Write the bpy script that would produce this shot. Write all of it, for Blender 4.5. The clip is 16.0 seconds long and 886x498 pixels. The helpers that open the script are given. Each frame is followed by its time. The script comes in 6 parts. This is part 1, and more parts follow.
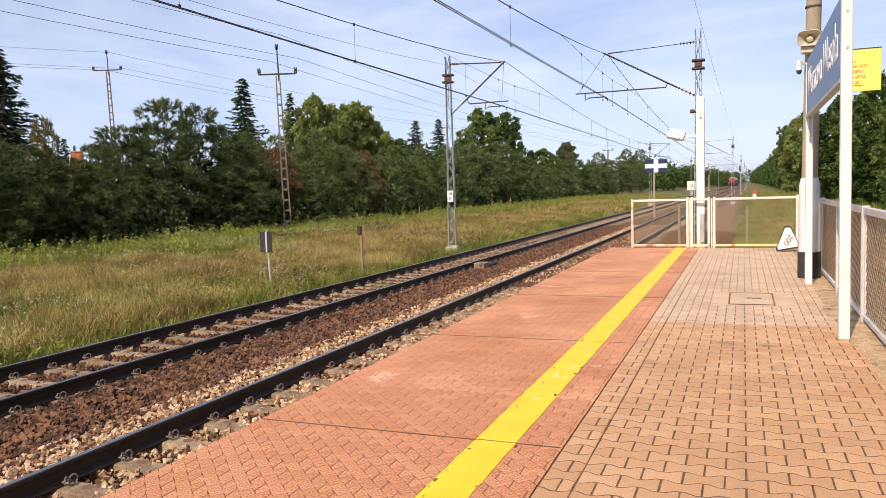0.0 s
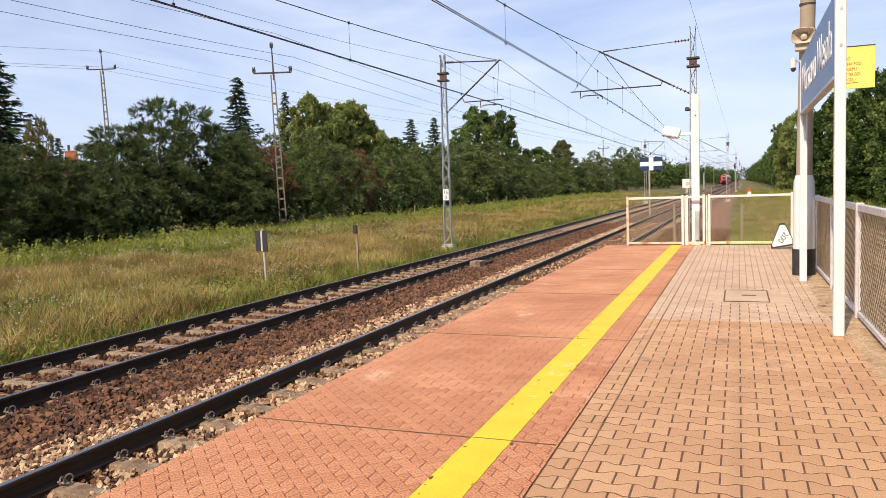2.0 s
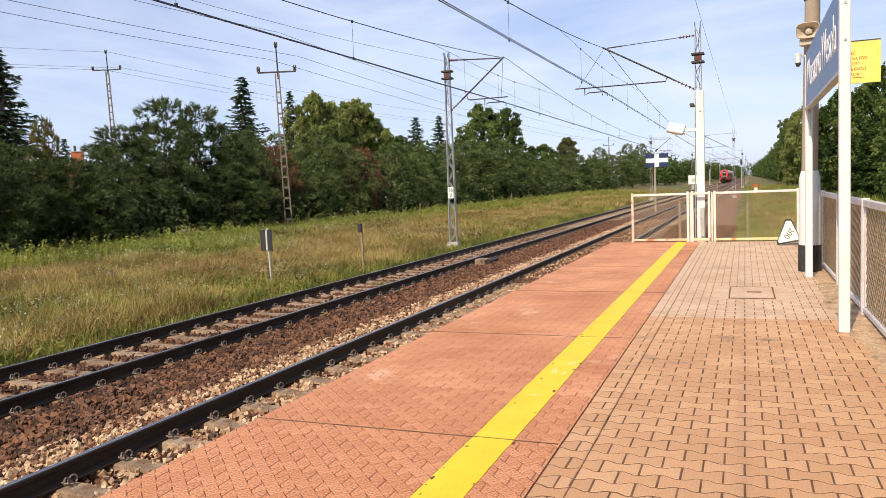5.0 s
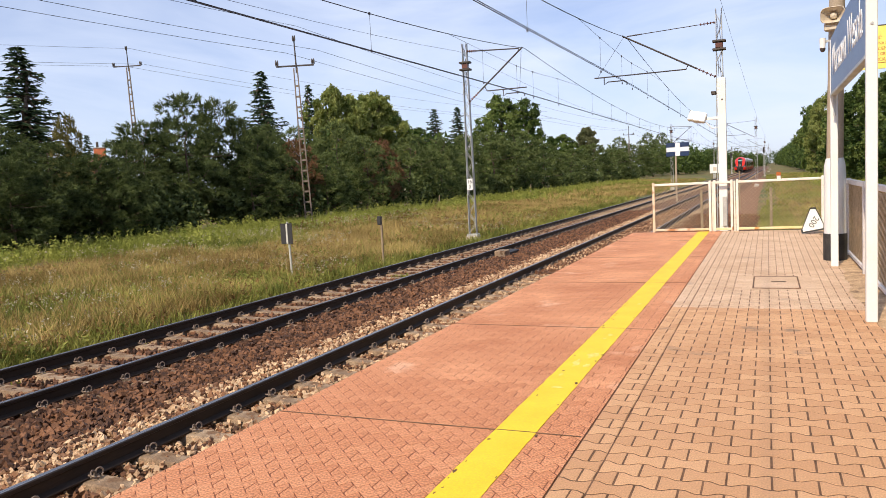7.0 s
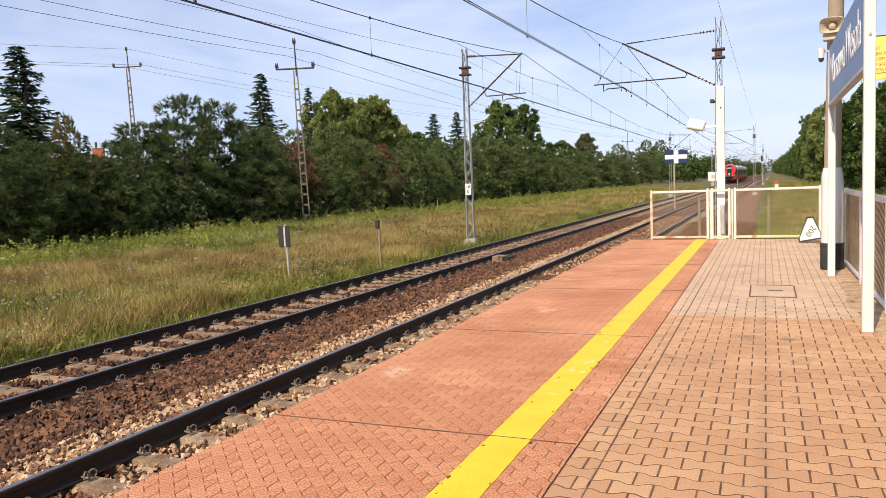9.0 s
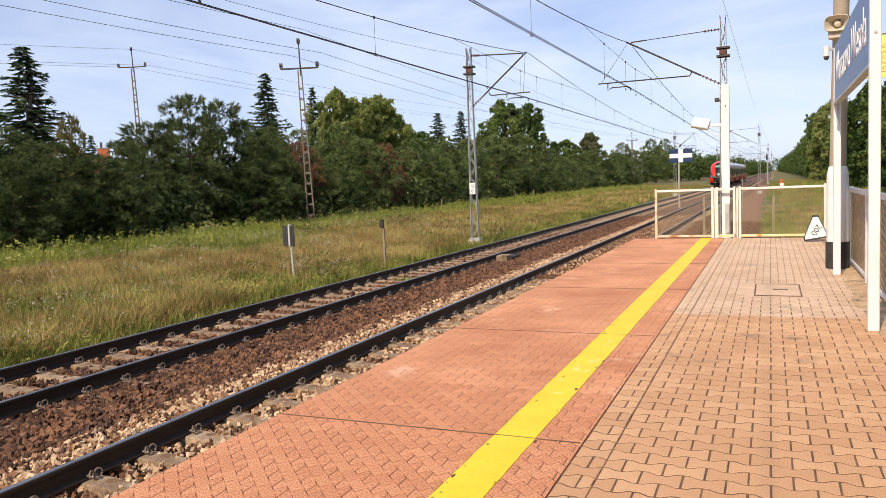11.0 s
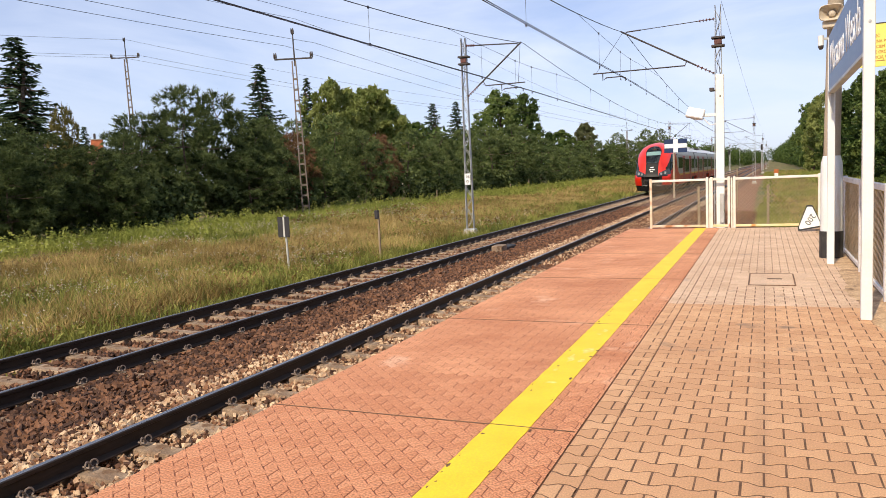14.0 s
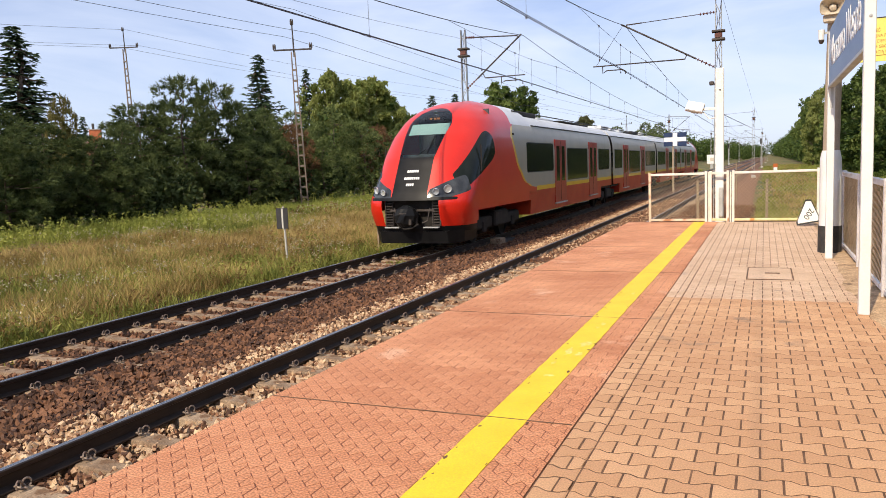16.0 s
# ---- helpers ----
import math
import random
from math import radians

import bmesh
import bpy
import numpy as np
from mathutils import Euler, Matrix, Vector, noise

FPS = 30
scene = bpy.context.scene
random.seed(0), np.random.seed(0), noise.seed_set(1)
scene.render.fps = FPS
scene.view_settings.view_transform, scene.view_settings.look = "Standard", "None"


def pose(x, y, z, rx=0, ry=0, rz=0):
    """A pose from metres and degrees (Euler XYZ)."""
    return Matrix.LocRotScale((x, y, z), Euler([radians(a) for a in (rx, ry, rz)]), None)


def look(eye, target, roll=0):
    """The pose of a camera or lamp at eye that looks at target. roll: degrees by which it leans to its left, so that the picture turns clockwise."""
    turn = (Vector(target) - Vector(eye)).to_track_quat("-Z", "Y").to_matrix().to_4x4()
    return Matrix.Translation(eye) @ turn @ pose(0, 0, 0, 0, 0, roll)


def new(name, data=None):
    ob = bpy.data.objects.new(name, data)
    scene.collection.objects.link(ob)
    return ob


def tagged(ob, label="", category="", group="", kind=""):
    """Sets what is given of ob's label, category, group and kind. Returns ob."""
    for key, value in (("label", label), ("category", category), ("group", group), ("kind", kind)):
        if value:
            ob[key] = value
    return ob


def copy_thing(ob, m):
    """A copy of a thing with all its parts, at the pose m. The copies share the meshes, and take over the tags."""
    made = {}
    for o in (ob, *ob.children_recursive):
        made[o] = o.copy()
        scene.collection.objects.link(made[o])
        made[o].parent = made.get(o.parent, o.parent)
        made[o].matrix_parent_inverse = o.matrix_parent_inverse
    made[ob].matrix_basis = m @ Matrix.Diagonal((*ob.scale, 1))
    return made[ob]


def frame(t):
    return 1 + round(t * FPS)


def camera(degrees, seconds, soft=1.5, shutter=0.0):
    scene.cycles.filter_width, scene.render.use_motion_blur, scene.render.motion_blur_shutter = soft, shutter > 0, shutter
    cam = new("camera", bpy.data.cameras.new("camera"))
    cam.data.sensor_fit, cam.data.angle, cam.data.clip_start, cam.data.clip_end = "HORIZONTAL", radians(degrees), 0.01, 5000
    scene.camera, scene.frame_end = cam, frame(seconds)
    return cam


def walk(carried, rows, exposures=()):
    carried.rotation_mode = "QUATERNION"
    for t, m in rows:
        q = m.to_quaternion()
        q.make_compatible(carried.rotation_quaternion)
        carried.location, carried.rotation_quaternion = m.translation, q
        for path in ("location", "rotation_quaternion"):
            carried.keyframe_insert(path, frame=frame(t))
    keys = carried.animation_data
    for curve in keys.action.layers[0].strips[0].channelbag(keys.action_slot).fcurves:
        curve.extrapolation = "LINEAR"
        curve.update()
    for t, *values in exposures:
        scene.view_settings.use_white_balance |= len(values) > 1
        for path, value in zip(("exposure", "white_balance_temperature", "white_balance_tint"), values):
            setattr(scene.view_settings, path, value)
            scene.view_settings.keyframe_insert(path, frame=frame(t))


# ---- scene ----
cam = camera(60.5, 16.0, soft=0.65)
PATH = [
    (0, -0.000, -0.000, 1.358, 21.510, -4.291, 1.730),
    (0.5, 0.010, -0.010, 1.366, 21.284, -4.047, 1.809),
    (1, 0.014, -0.008, 1.362, 21.166, -4.251, 1.998),
    (1.5, 0.005, 0.006, 1.361, 21.218, -4.269, 1.877),
    (2, 0.003, 0.002, 1.355, 21.180, -4.412, 1.898),
    (2.5, -0.006, 0.007, 1.355, 21.059, -4.925, 1.575),
    (3, -0.003, 0.006, 1.353, 21.549, -4.695, 1.781),
    (5.5, 0.024, 0.034, 1.359, 21.743, -4.502, 2.500),
    (6, 0.017, 0.036, 1.361, 22.219, -4.680, 2.767),
    (6.5, 0.011, 0.046, 1.357, 22.609, -5.226, 3.025),
    (7, 0.010, 0.051, 1.357, 23.022, -5.094, 2.927),
    (7.5, 0.016, 0.043, 1.356, 22.980, -5.252, 2.772),
    (8, 0.018, 0.051, 1.354, 22.851, -5.251, 2.638),
    (8.5, 0.017, 0.051, 1.360, 22.830, -4.973, 2.223),
    (9, 0.015, 0.054, 1.362, 22.915, -4.765, 2.229),
    (11.5, 0.016, 0.053, 1.359, 23.309, -4.853, 2.289),
    (12, 0.020, 0.050, 1.358, 23.262, -5.049, 2.186),
    (12.5, 0.020, 0.057, 1.358, 23.085, -5.330, 2.269),
    (13, 0.017, 0.056, 1.355, 23.076, -5.279, 2.218),
    (13.5, 0.023, 0.052, 1.358, 22.827, -5.648, 2.331),
    (14, 0.020, 0.055, 1.356, 22.870, -5.509, 2.458),
    (14.5, 0.014, 0.053, 1.356, 22.999, -5.417, 2.223),
    (15, 0.016, 0.052, 1.356, 22.894, -5.467, 2.302),
    (15.5, 0.020, 0.045, 1.362, 22.703, -5.746, 2.209),
    (16, 0.020, 0.058, 1.357, 22.798, -6.089, 2.120),
]
walk(cam, [(t, pose(x, y, z, 90 + p, r, w)) for t, x, y, z, w, p, r in PATH], [(0.0, 0.0), (16.0, 0.0)])

# ---- world and sun ----
TO_SUN = Vector((-0.20, -1.08, 1.0)).normalized()
world = bpy.data.worlds.new("sky")
scene.world = world
world.use_nodes = True
wn, wl = world.node_tree.nodes, world.node_tree.links
sky = wn.new("ShaderNodeTexSky")
sky.sky_type, sky.sun_disc = "NISHITA", False
sky.sun_elevation = math.asin(TO_SUN.z)
sky.sun_rotation = math.atan2(TO_SUN.x, TO_SUN.y)
sky.air_density, sky.dust_density, sky.ozone_density = 1.0, 0.6, 1.5
# thin high cloud: streaks of white over the blue
wc = wn.new("ShaderNodeTexCoord")
wm = wn.new("ShaderNodeMapping")
wm.inputs["Scale"].default_value = (1.6, 1.2, 6.0)
wm.inputs["Rotation"].default_value = (0.25, 0.35, 0.4)
cloud = wn.new("ShaderNodeTexNoise")
cloud.inputs["Scale"].default_value, cloud.inputs["Detail"].default_value, cloud.inputs["Roughness"].default_value = 1.5, 7, 0.55
cloud.inputs["Distortion"].default_value = 0.6
ramp = wn.new("ShaderNodeMapRange")
ramp.inputs["From Min"].default_value, ramp.inputs["From Max"].default_value = 0.34, 0.70
ramp.inputs["To Min"].default_value, ramp.inputs["To Max"].default_value = 0.30, 0.92
mixc = wn.new("ShaderNodeMix")
mixc.data_type = "RGBA"
mixc.inputs[7].default_value = (8.6, 9.4, 11.3, 1)
wl.new(wc.outputs["Generated"], wm.inputs["Vector"])
wl.new(wm.outputs["Vector"], cloud.inputs["Vector"])
wl.new(cloud.outputs["Fac"], ramp.inputs["Value"])
wl.new(ramp.outputs["Result"], mixc.inputs[0])
tint = wn.new("ShaderNodeVectorMath")
tint.operation = "MULTIPLY"
tint.inputs[1].default_value = (0.96, 1.03, 1.37)
wl.new(sky.outputs["Color"], tint.inputs[0])
wl.new(tint.outputs[0], mixc.inputs[6])
wl.new(mixc.outputs[2], wn["Background"].inputs["Color"])
wn["Background"].inputs["Strength"].default_value = 0.10
sun = new("sun", bpy.data.lights.new("sun", "SUN"))
sun.data.energy, sun.data.angle, sun.data.color = 4.7, radians(0.53), (1.0, 0.855, 0.645)
sun.matrix_basis = look((0, 0, 30), Vector((0, 0, 30)) - TO_SUN)


# ---- materials ----
def surf(name, a, b, scale=3.0, rough=0.7, metal=0.0, bump=0.15, fine=60.0, spread=0.25, rand=0.0, island=0.0, stain=None, coat=0.0, stretch=(1, 1, 1), depth=0.01, spec=0.5):
    """Two colours mixed by a broad noise, dulled by a fine one, with fine relief; rand and island vary pieces one by one."""
    m = bpy.data.materials.new(name)
    m.use_nodes = True
    n, l = m.node_tree.nodes, m.node_tree.links
    p = n["Principled BSDF"]
    tc = n.new("ShaderNodeTexCoord")
    mp = n.new("ShaderNodeMapping")
    mp.inputs["Scale"].default_value = stretch
    l.new(tc.outputs["Object"], mp.inputs["Vector"])
    big, small = n.new("ShaderNodeTexNoise"), n.new("ShaderNodeTexNoise")
    big.inputs["Scale"].default_value, big.inputs["Detail"].default_value = scale, 6
    small.inputs["Scale"].default_value, small.inputs["Detail"].default_value = fine, 4
    l.new(mp.outputs[0], big.inputs["Vector"])
    l.new(mp.outputs[0], small.inputs["Vector"])
    r = n.new("ShaderNodeMapRange")
    r.inputs["From Min"].default_value, r.inputs["From Max"].default_value = 0.32, 0.68
    l.new(big.outputs["Fac"], r.inputs["Value"])
    fac = r.outputs["Result"]
    if rand or island:
        src = n.new("ShaderNodeObjectInfo").outputs["Random"] if rand else n.new("ShaderNodeNewGeometry").outputs["Random Per Island"]
        k = n.new("ShaderNodeMath")
        k.operation = "MULTIPLY_ADD"
        k.inputs[1].default_value, k.inputs[2].default_value = 2 * (rand or island), -(rand or island)
        l.new(src, k.inputs[0])
        s = n.new("ShaderNodeMath")
        s.operation, s.use_clamp = "ADD", True
        l.new(fac, s.inputs[0])
        l.new(k.outputs[0], s.inputs[1])
        fac = s.outputs[0]
    mix = n.new("ShaderNodeMix")
    mix.data_type = "RGBA"
    mix.inputs[6].default_value, mix.inputs[7].default_value = (*a, 1), (*b, 1)
    l.new(fac, mix.inputs[0])
    col = mix.outputs[2]
    if stain:
        sc, sf, lo = stain
        sn = n.new("ShaderNodeTexNoise")
        sn.inputs["Scale"].default_value, sn.inputs["Detail"].default_value = sf, 8
        l.new(tc.outputs["Object"], sn.inputs["Vector"])
        sr = n.new("ShaderNodeMapRange")
        sr.inputs["From Min"].default_value, sr.inputs["From Max"].default_value = lo, lo + 0.08
        l.new(sn.outputs["Fac"], sr.inputs["Value"])
        sm = n.new("ShaderNodeMix")
        sm.data_type = "RGBA"
        sm.inputs[7].default_value = (*sc, 1)
        l.new(sr.outputs["Result"], sm.inputs[0])
        l.new(col, sm.inputs[6])
        col = sm.outputs[2]
    dull = n.new("ShaderNodeMapRange")
    dull.inputs["To Min"].default_value, dull.inputs["To Max"].default_value = 1 - spread, 1 + spread
    dull.inputs["From Min"].default_value, dull.inputs["From Max"].default_value = 0.3, 0.7
    l.new(small.outputs["Fac"], dull.inputs["Value"])
    mul = n.new("ShaderNodeVectorMath")
    mul.operation = "SCALE"
    l.new(col, mul.inputs[0])
    l.new(dull.outputs["Result"], mul.inputs["Scale"])
    l.new(mul.outputs[0], p.inputs["Base Color"])
    rr = n.new("ShaderNodeMapRange")
    rr.inputs["To Min"].default_value, rr.inputs["To Max"].default_value = max(0.03, rough - 0.1), min(1, rough + 0.1)
    l.new(small.outputs["Fac"], rr.inputs["Value"])
    l.new(rr.outputs["Result"], p.inputs["Roughness"])
    p.inputs["Metallic"].default_value = metal
    p.inputs["Specular IOR Level"].default_value = spec
    p.inputs["Coat Weight"].default_value = coat
    p.inputs["Coat Roughness"].default_value = 0.06
    if bump:
        bp = n.new("ShaderNodeBump")
        bp.inputs["Strength"].default_value, bp.inputs["Distance"].default_value = bump, depth
        l.new(small.outputs["Fac"], bp.inputs["Height"])
        l.new(bp.outputs["Normal"], p.inputs["Normal"])
    return m


def leaf(name, a, b, c, rough=0.6, through_light=0.35, patch=0.7, island=0.28):
    """Foliage: colour by leaf and by a broad patch, with some light passing through."""
    m = surf(name, a, b, patch, rough, 0, 0, 30, 0.2, island=island, spec=0.12)
    n, l = m.node_tree.nodes, m.node_tree.links
    p = n["Principled BSDF"]
    tr = n.new("ShaderNodeBsdfTranslucent")
    tr.inputs["Color"].default_value = (*c, 1)
    ms = n.new("ShaderNodeMixShader")
    ms.inputs[0].default_value = through_light
    l.new(p.outputs[0], ms.inputs[1])
    l.new(tr.outputs[0], ms.inputs[2])
    l.new(ms.outputs[0], n["Material Output"].inputs["Surface"])
    return m


PAVER_TAN = surf("tan_paver", (0.50, 0.272, 0.140), (0.60, 0.350, 0.190), 1.3, 0.85, 0, 0.7, 130, 0.24, rand=0.5, stain=((0.30, 0.19, 0.12), 2.3, 0.62), depth=0.004)
PAVER_TAN_FAR = surf("tan_paver_far", (0.50, 0.272, 0.140), (0.60, 0.350, 0.190), 1.3, 0.85, 0, 0.7, 130, 0.24, island=0.5, stain=((0.30, 0.19, 0.12), 2.3, 0.62), depth=0.004)
PAVER_GREY = surf("pale_paver", (0.52, 0.345, 0.225), (0.64, 0.45, 0.31), 1.6, 0.85, 0, 0.5, 140, 0.25, island=0.3, stain=((0.42, 0.30, 0.22), 2.6, 0.63), depth=0.004)
PAVER_RED = surf("red_paver", (0.46, 0.178, 0.082), (0.67, 0.315, 0.165), 0.8, 0.85, 0, 0.8, 95, 0.5, rand=0.18, stain=((0.68, 0.375, 0.235), 1.7, 0.62), depth=0.004)
PAVER_RED_FAR = surf("red_paver_far", (0.46, 0.178, 0.082), (0.67, 0.315, 0.165), 0.8, 0.85, 0, 0.8, 95, 0.5, island=0.18, stain=((0.68, 0.375, 0.235), 1.7, 0.62), depth=0.004)
JOINT = surf("joint_sand", (0.085, 0.042, 0.022), (0.19, 0.10, 0.055), 9, 0.95, 0, 0.4, 150, 0.3)
JOINT_RED = surf("red_joint", (0.15, 0.050, 0.026), (0.26, 0.095, 0.05), 9, 0.95, 0, 0.4, 150, 0.3)
YELLOW_PAINT = surf("yellow_paint", (0.80, 0.53, 0.010), (0.86, 0.60, 0.02), 4, 0.6, 0, 0.5, 130, 0.12, stain=((0.80, 0.66, 0.42), 2.4, 0.665), depth=0.003)
CONCRETE = surf("concrete", (0.36, 0.32, 0.27), (0.50, 0.46, 0.40), 5, 0.85, 0, 0.4, 90, 0.2, stain=((0.24, 0.20, 0.16), 3.5, 0.6), depth=0.006)
SLEEPER = surf("sleeper_concrete", (0.20, 0.13, 0.08), (0.38, 0.275, 0.185), 4, 0.9, 0, 0.6, 70, 0.4, rand=0.3, stain=((0.17, 0.095, 0.05), 5, 0.55), depth=0.006)
RAIL_STEEL = surf("rail_steel", (0.018, 0.012, 0.010), (0.040, 0.026, 0.020), 3, 0.55, 0.35, 0.2, 60, 0.3, stretch=(1, 0.15, 1))
RAIL_TOP = surf("rail_running_band", (0.19, 0.19, 0.20), (0.27, 0.27, 0.28), 3, 0.28, 0.8, 0.05, 60, 0.1, stretch=(1, 0.05, 1))
CLIP_STEEL = surf("clip_steel", (0.16, 0.115, 0.09), (0.30, 0.24, 0.20), 14, 0.6, 0.3, 0.1, 120, 0.2)
STONE_RUST = surf("rusty_ballast", (0.055, 0.024, 0.013), (0.215, 0.098, 0.048), 6, 0.85, 0, 0.3, 120, 0.3, island=0.6)
STONE_PALE = surf("pale_ballast", (0.24, 0.115, 0.058), (0.64, 0.45, 0.28), 6, 0.85, 0, 0.3, 120, 0.3, island=0.6)
BALLAST_FAR = surf("ballast_far", (0.040, 0.018, 0.010), (0.26, 0.13, 0.070), 18, 0.95, 0, 1.0, 30, 0.45, depth=0.05)
DIRT = surf("bare_soil", (0.12, 0.050, 0.026), (0.32, 0.165, 0.09), 4, 0.95, 0, 0.6, 25, 0.3, depth=0.03)
GROUND = surf("meadow_ground", (0.085, 0.075, 0.020), (0.24, 0.165, 0.060), 0.35, 0.95, 0, 0.8, 9, 0.45, stain=((0.075, 0.10, 0.018), 0.28, 0.50), depth=0.06)
WHITE_PAINT = surf("white_paint", (0.74, 0.73, 0.71), (0.84, 0.83, 0.81), 2.5, 0.45, 0, 0.06, 50, 0.04, stain=((0.55, 0.50, 0.44), 5, 0.70))
CREAM_PAINT = surf("cream_rusty_paint", (0.70, 0.62, 0.52), (0.84, 0.80, 0.74), 5, 0.5, 0, 0.15, 50, 0.08, stain=((0.48, 0.25, 0.11), 4, 0.635))
YELLOWED = surf("yellow_cream_paint", (0.74, 0.56, 0.24), (0.82, 0.70, 0.45), 5, 0.5, 0, 0.15, 50, 0.08, stain=((0.60, 0.28, 0.08), 4, 0.62))
FENCE_PAINT = surf("pale_fence_paint", (0.58, 0.54, 0.53), (0.74, 0.70, 0.68), 4, 0.5, 0.1, 0.1, 50, 0.1, stain=((0.34, 0.22, 0.15), 5, 0.66))
WIRE_MESH = surf("galvanised_wire", (0.42, 0.32, 0.22), (0.62, 0.50, 0.37), 8, 0.6, 0.2, 0, 80, 0.15)
MESH_RUST = surf("rusty_wire", (0.30, 0.23, 0.14), (0.50, 0.41, 0.26), 8, 0.6, 0.3, 0, 80, 0.15)
GALV = surf("galvanised_steel", (0.42, 0.42, 0.41), (0.58, 0.58, 0.57), 3, 0.5, 0.4, 0.05, 60, 0.12, stain=((0.33, 0.23, 0.15), 6, 0.66))
DARK_STEEL = surf("dark_steel", (0.05, 0.043, 0.04), (0.10, 0.08, 0.07), 5, 0.6, 0.4, 0.1, 60, 0.2)
CABLE = surf("cable", (0.035, 0.035, 0.045), (0.07, 0.065, 0.075), 2, 0.6, 0.3, 0, 60, 0.1)
PORCELAIN = surf("brown_porcelain", (0.09, 0.035, 0.022), (0.17, 0.06, 0.035), 6, 0.3, 0, 0, 60, 0.1)
POLE_CONCRETE = surf("pole_concrete", (0.33, 0.26, 0.19), (0.46, 0.37, 0.28), 2, 0.9, 0, 0.3, 70, 0.15, stain=((0.24, 0.17, 0.12), 3, 0.62))
LINE_POLE = surf("line_pole_concrete", (0.15, 0.115, 0.092), (0.24, 0.19, 0.155), 2, 0.9, 0, 0.3, 50, 0.15)
BLACK_PAINT = surf("black_paint", (0.018, 0.018, 0.02), (0.05, 0.045, 0.04), 7, 0.6, 0, 0.3, 60, 0.3, stain=((0.28, 0.24, 0.2), 7, 0.66))
# blue enamel, lightened and greyed so the colour holds the sky's reflection
BLUE_SIGN = surf("blue_enamel_sky_sheen", (0.070, 0.125, 0.27), (0.085, 0.15, 0.31), 2, 0.35, 0, 0.02, 40, 0.05)
SIGN_YELLOW = surf("yellow_enamel", (0.82, 0.74, 0.13), (0.88, 0.80, 0.22), 3, 0.4, 0, 0.02, 40, 0.05)
NAVY = surf("navy_enamel", (0.012, 0.028, 0.085), (0.02, 0.04, 0.11), 3, 0.4, 0, 0.02, 40, 0.1)
LETTER_WHITE = surf("white_lettering", (0.80, 0.80, 0.80), (0.86, 0.86, 0.86), 3, 0.5, 0, 0, 40, 0.03)
LETTER_BLACK = surf("black_lettering", (0.02, 0.02, 0.02), (0.04, 0.04, 0.04), 3, 0.5, 0, 0, 40, 0.1)
SIGN_RED = surf("red_lettering", (0.42, 0.10, 0.02), (0.52, 0.14, 0.03), 3, 0.5, 0, 0, 40, 0.1)
RUST_COAT = surf("rusted_frame", (0.075, 0.038, 0.022), (0.22, 0.115, 0.06), 6, 0.8, 0.1, 0.2, 60, 0.25)
RUST_CREAM = surf("rust_streaked_cream_paint", (0.62, 0.42, 0.26), (0.80, 0.68, 0.54), 5, 0.6, 0, 0.2, 50, 0.12, stain=((0.42, 0.19, 0.08), 4, 0.54))
BEIGE = surf("beige_plastic", (0.52, 0.44, 0.34), (0.62, 0.54, 0.43), 4, 0.5, 0, 0.05, 50, 0.08)


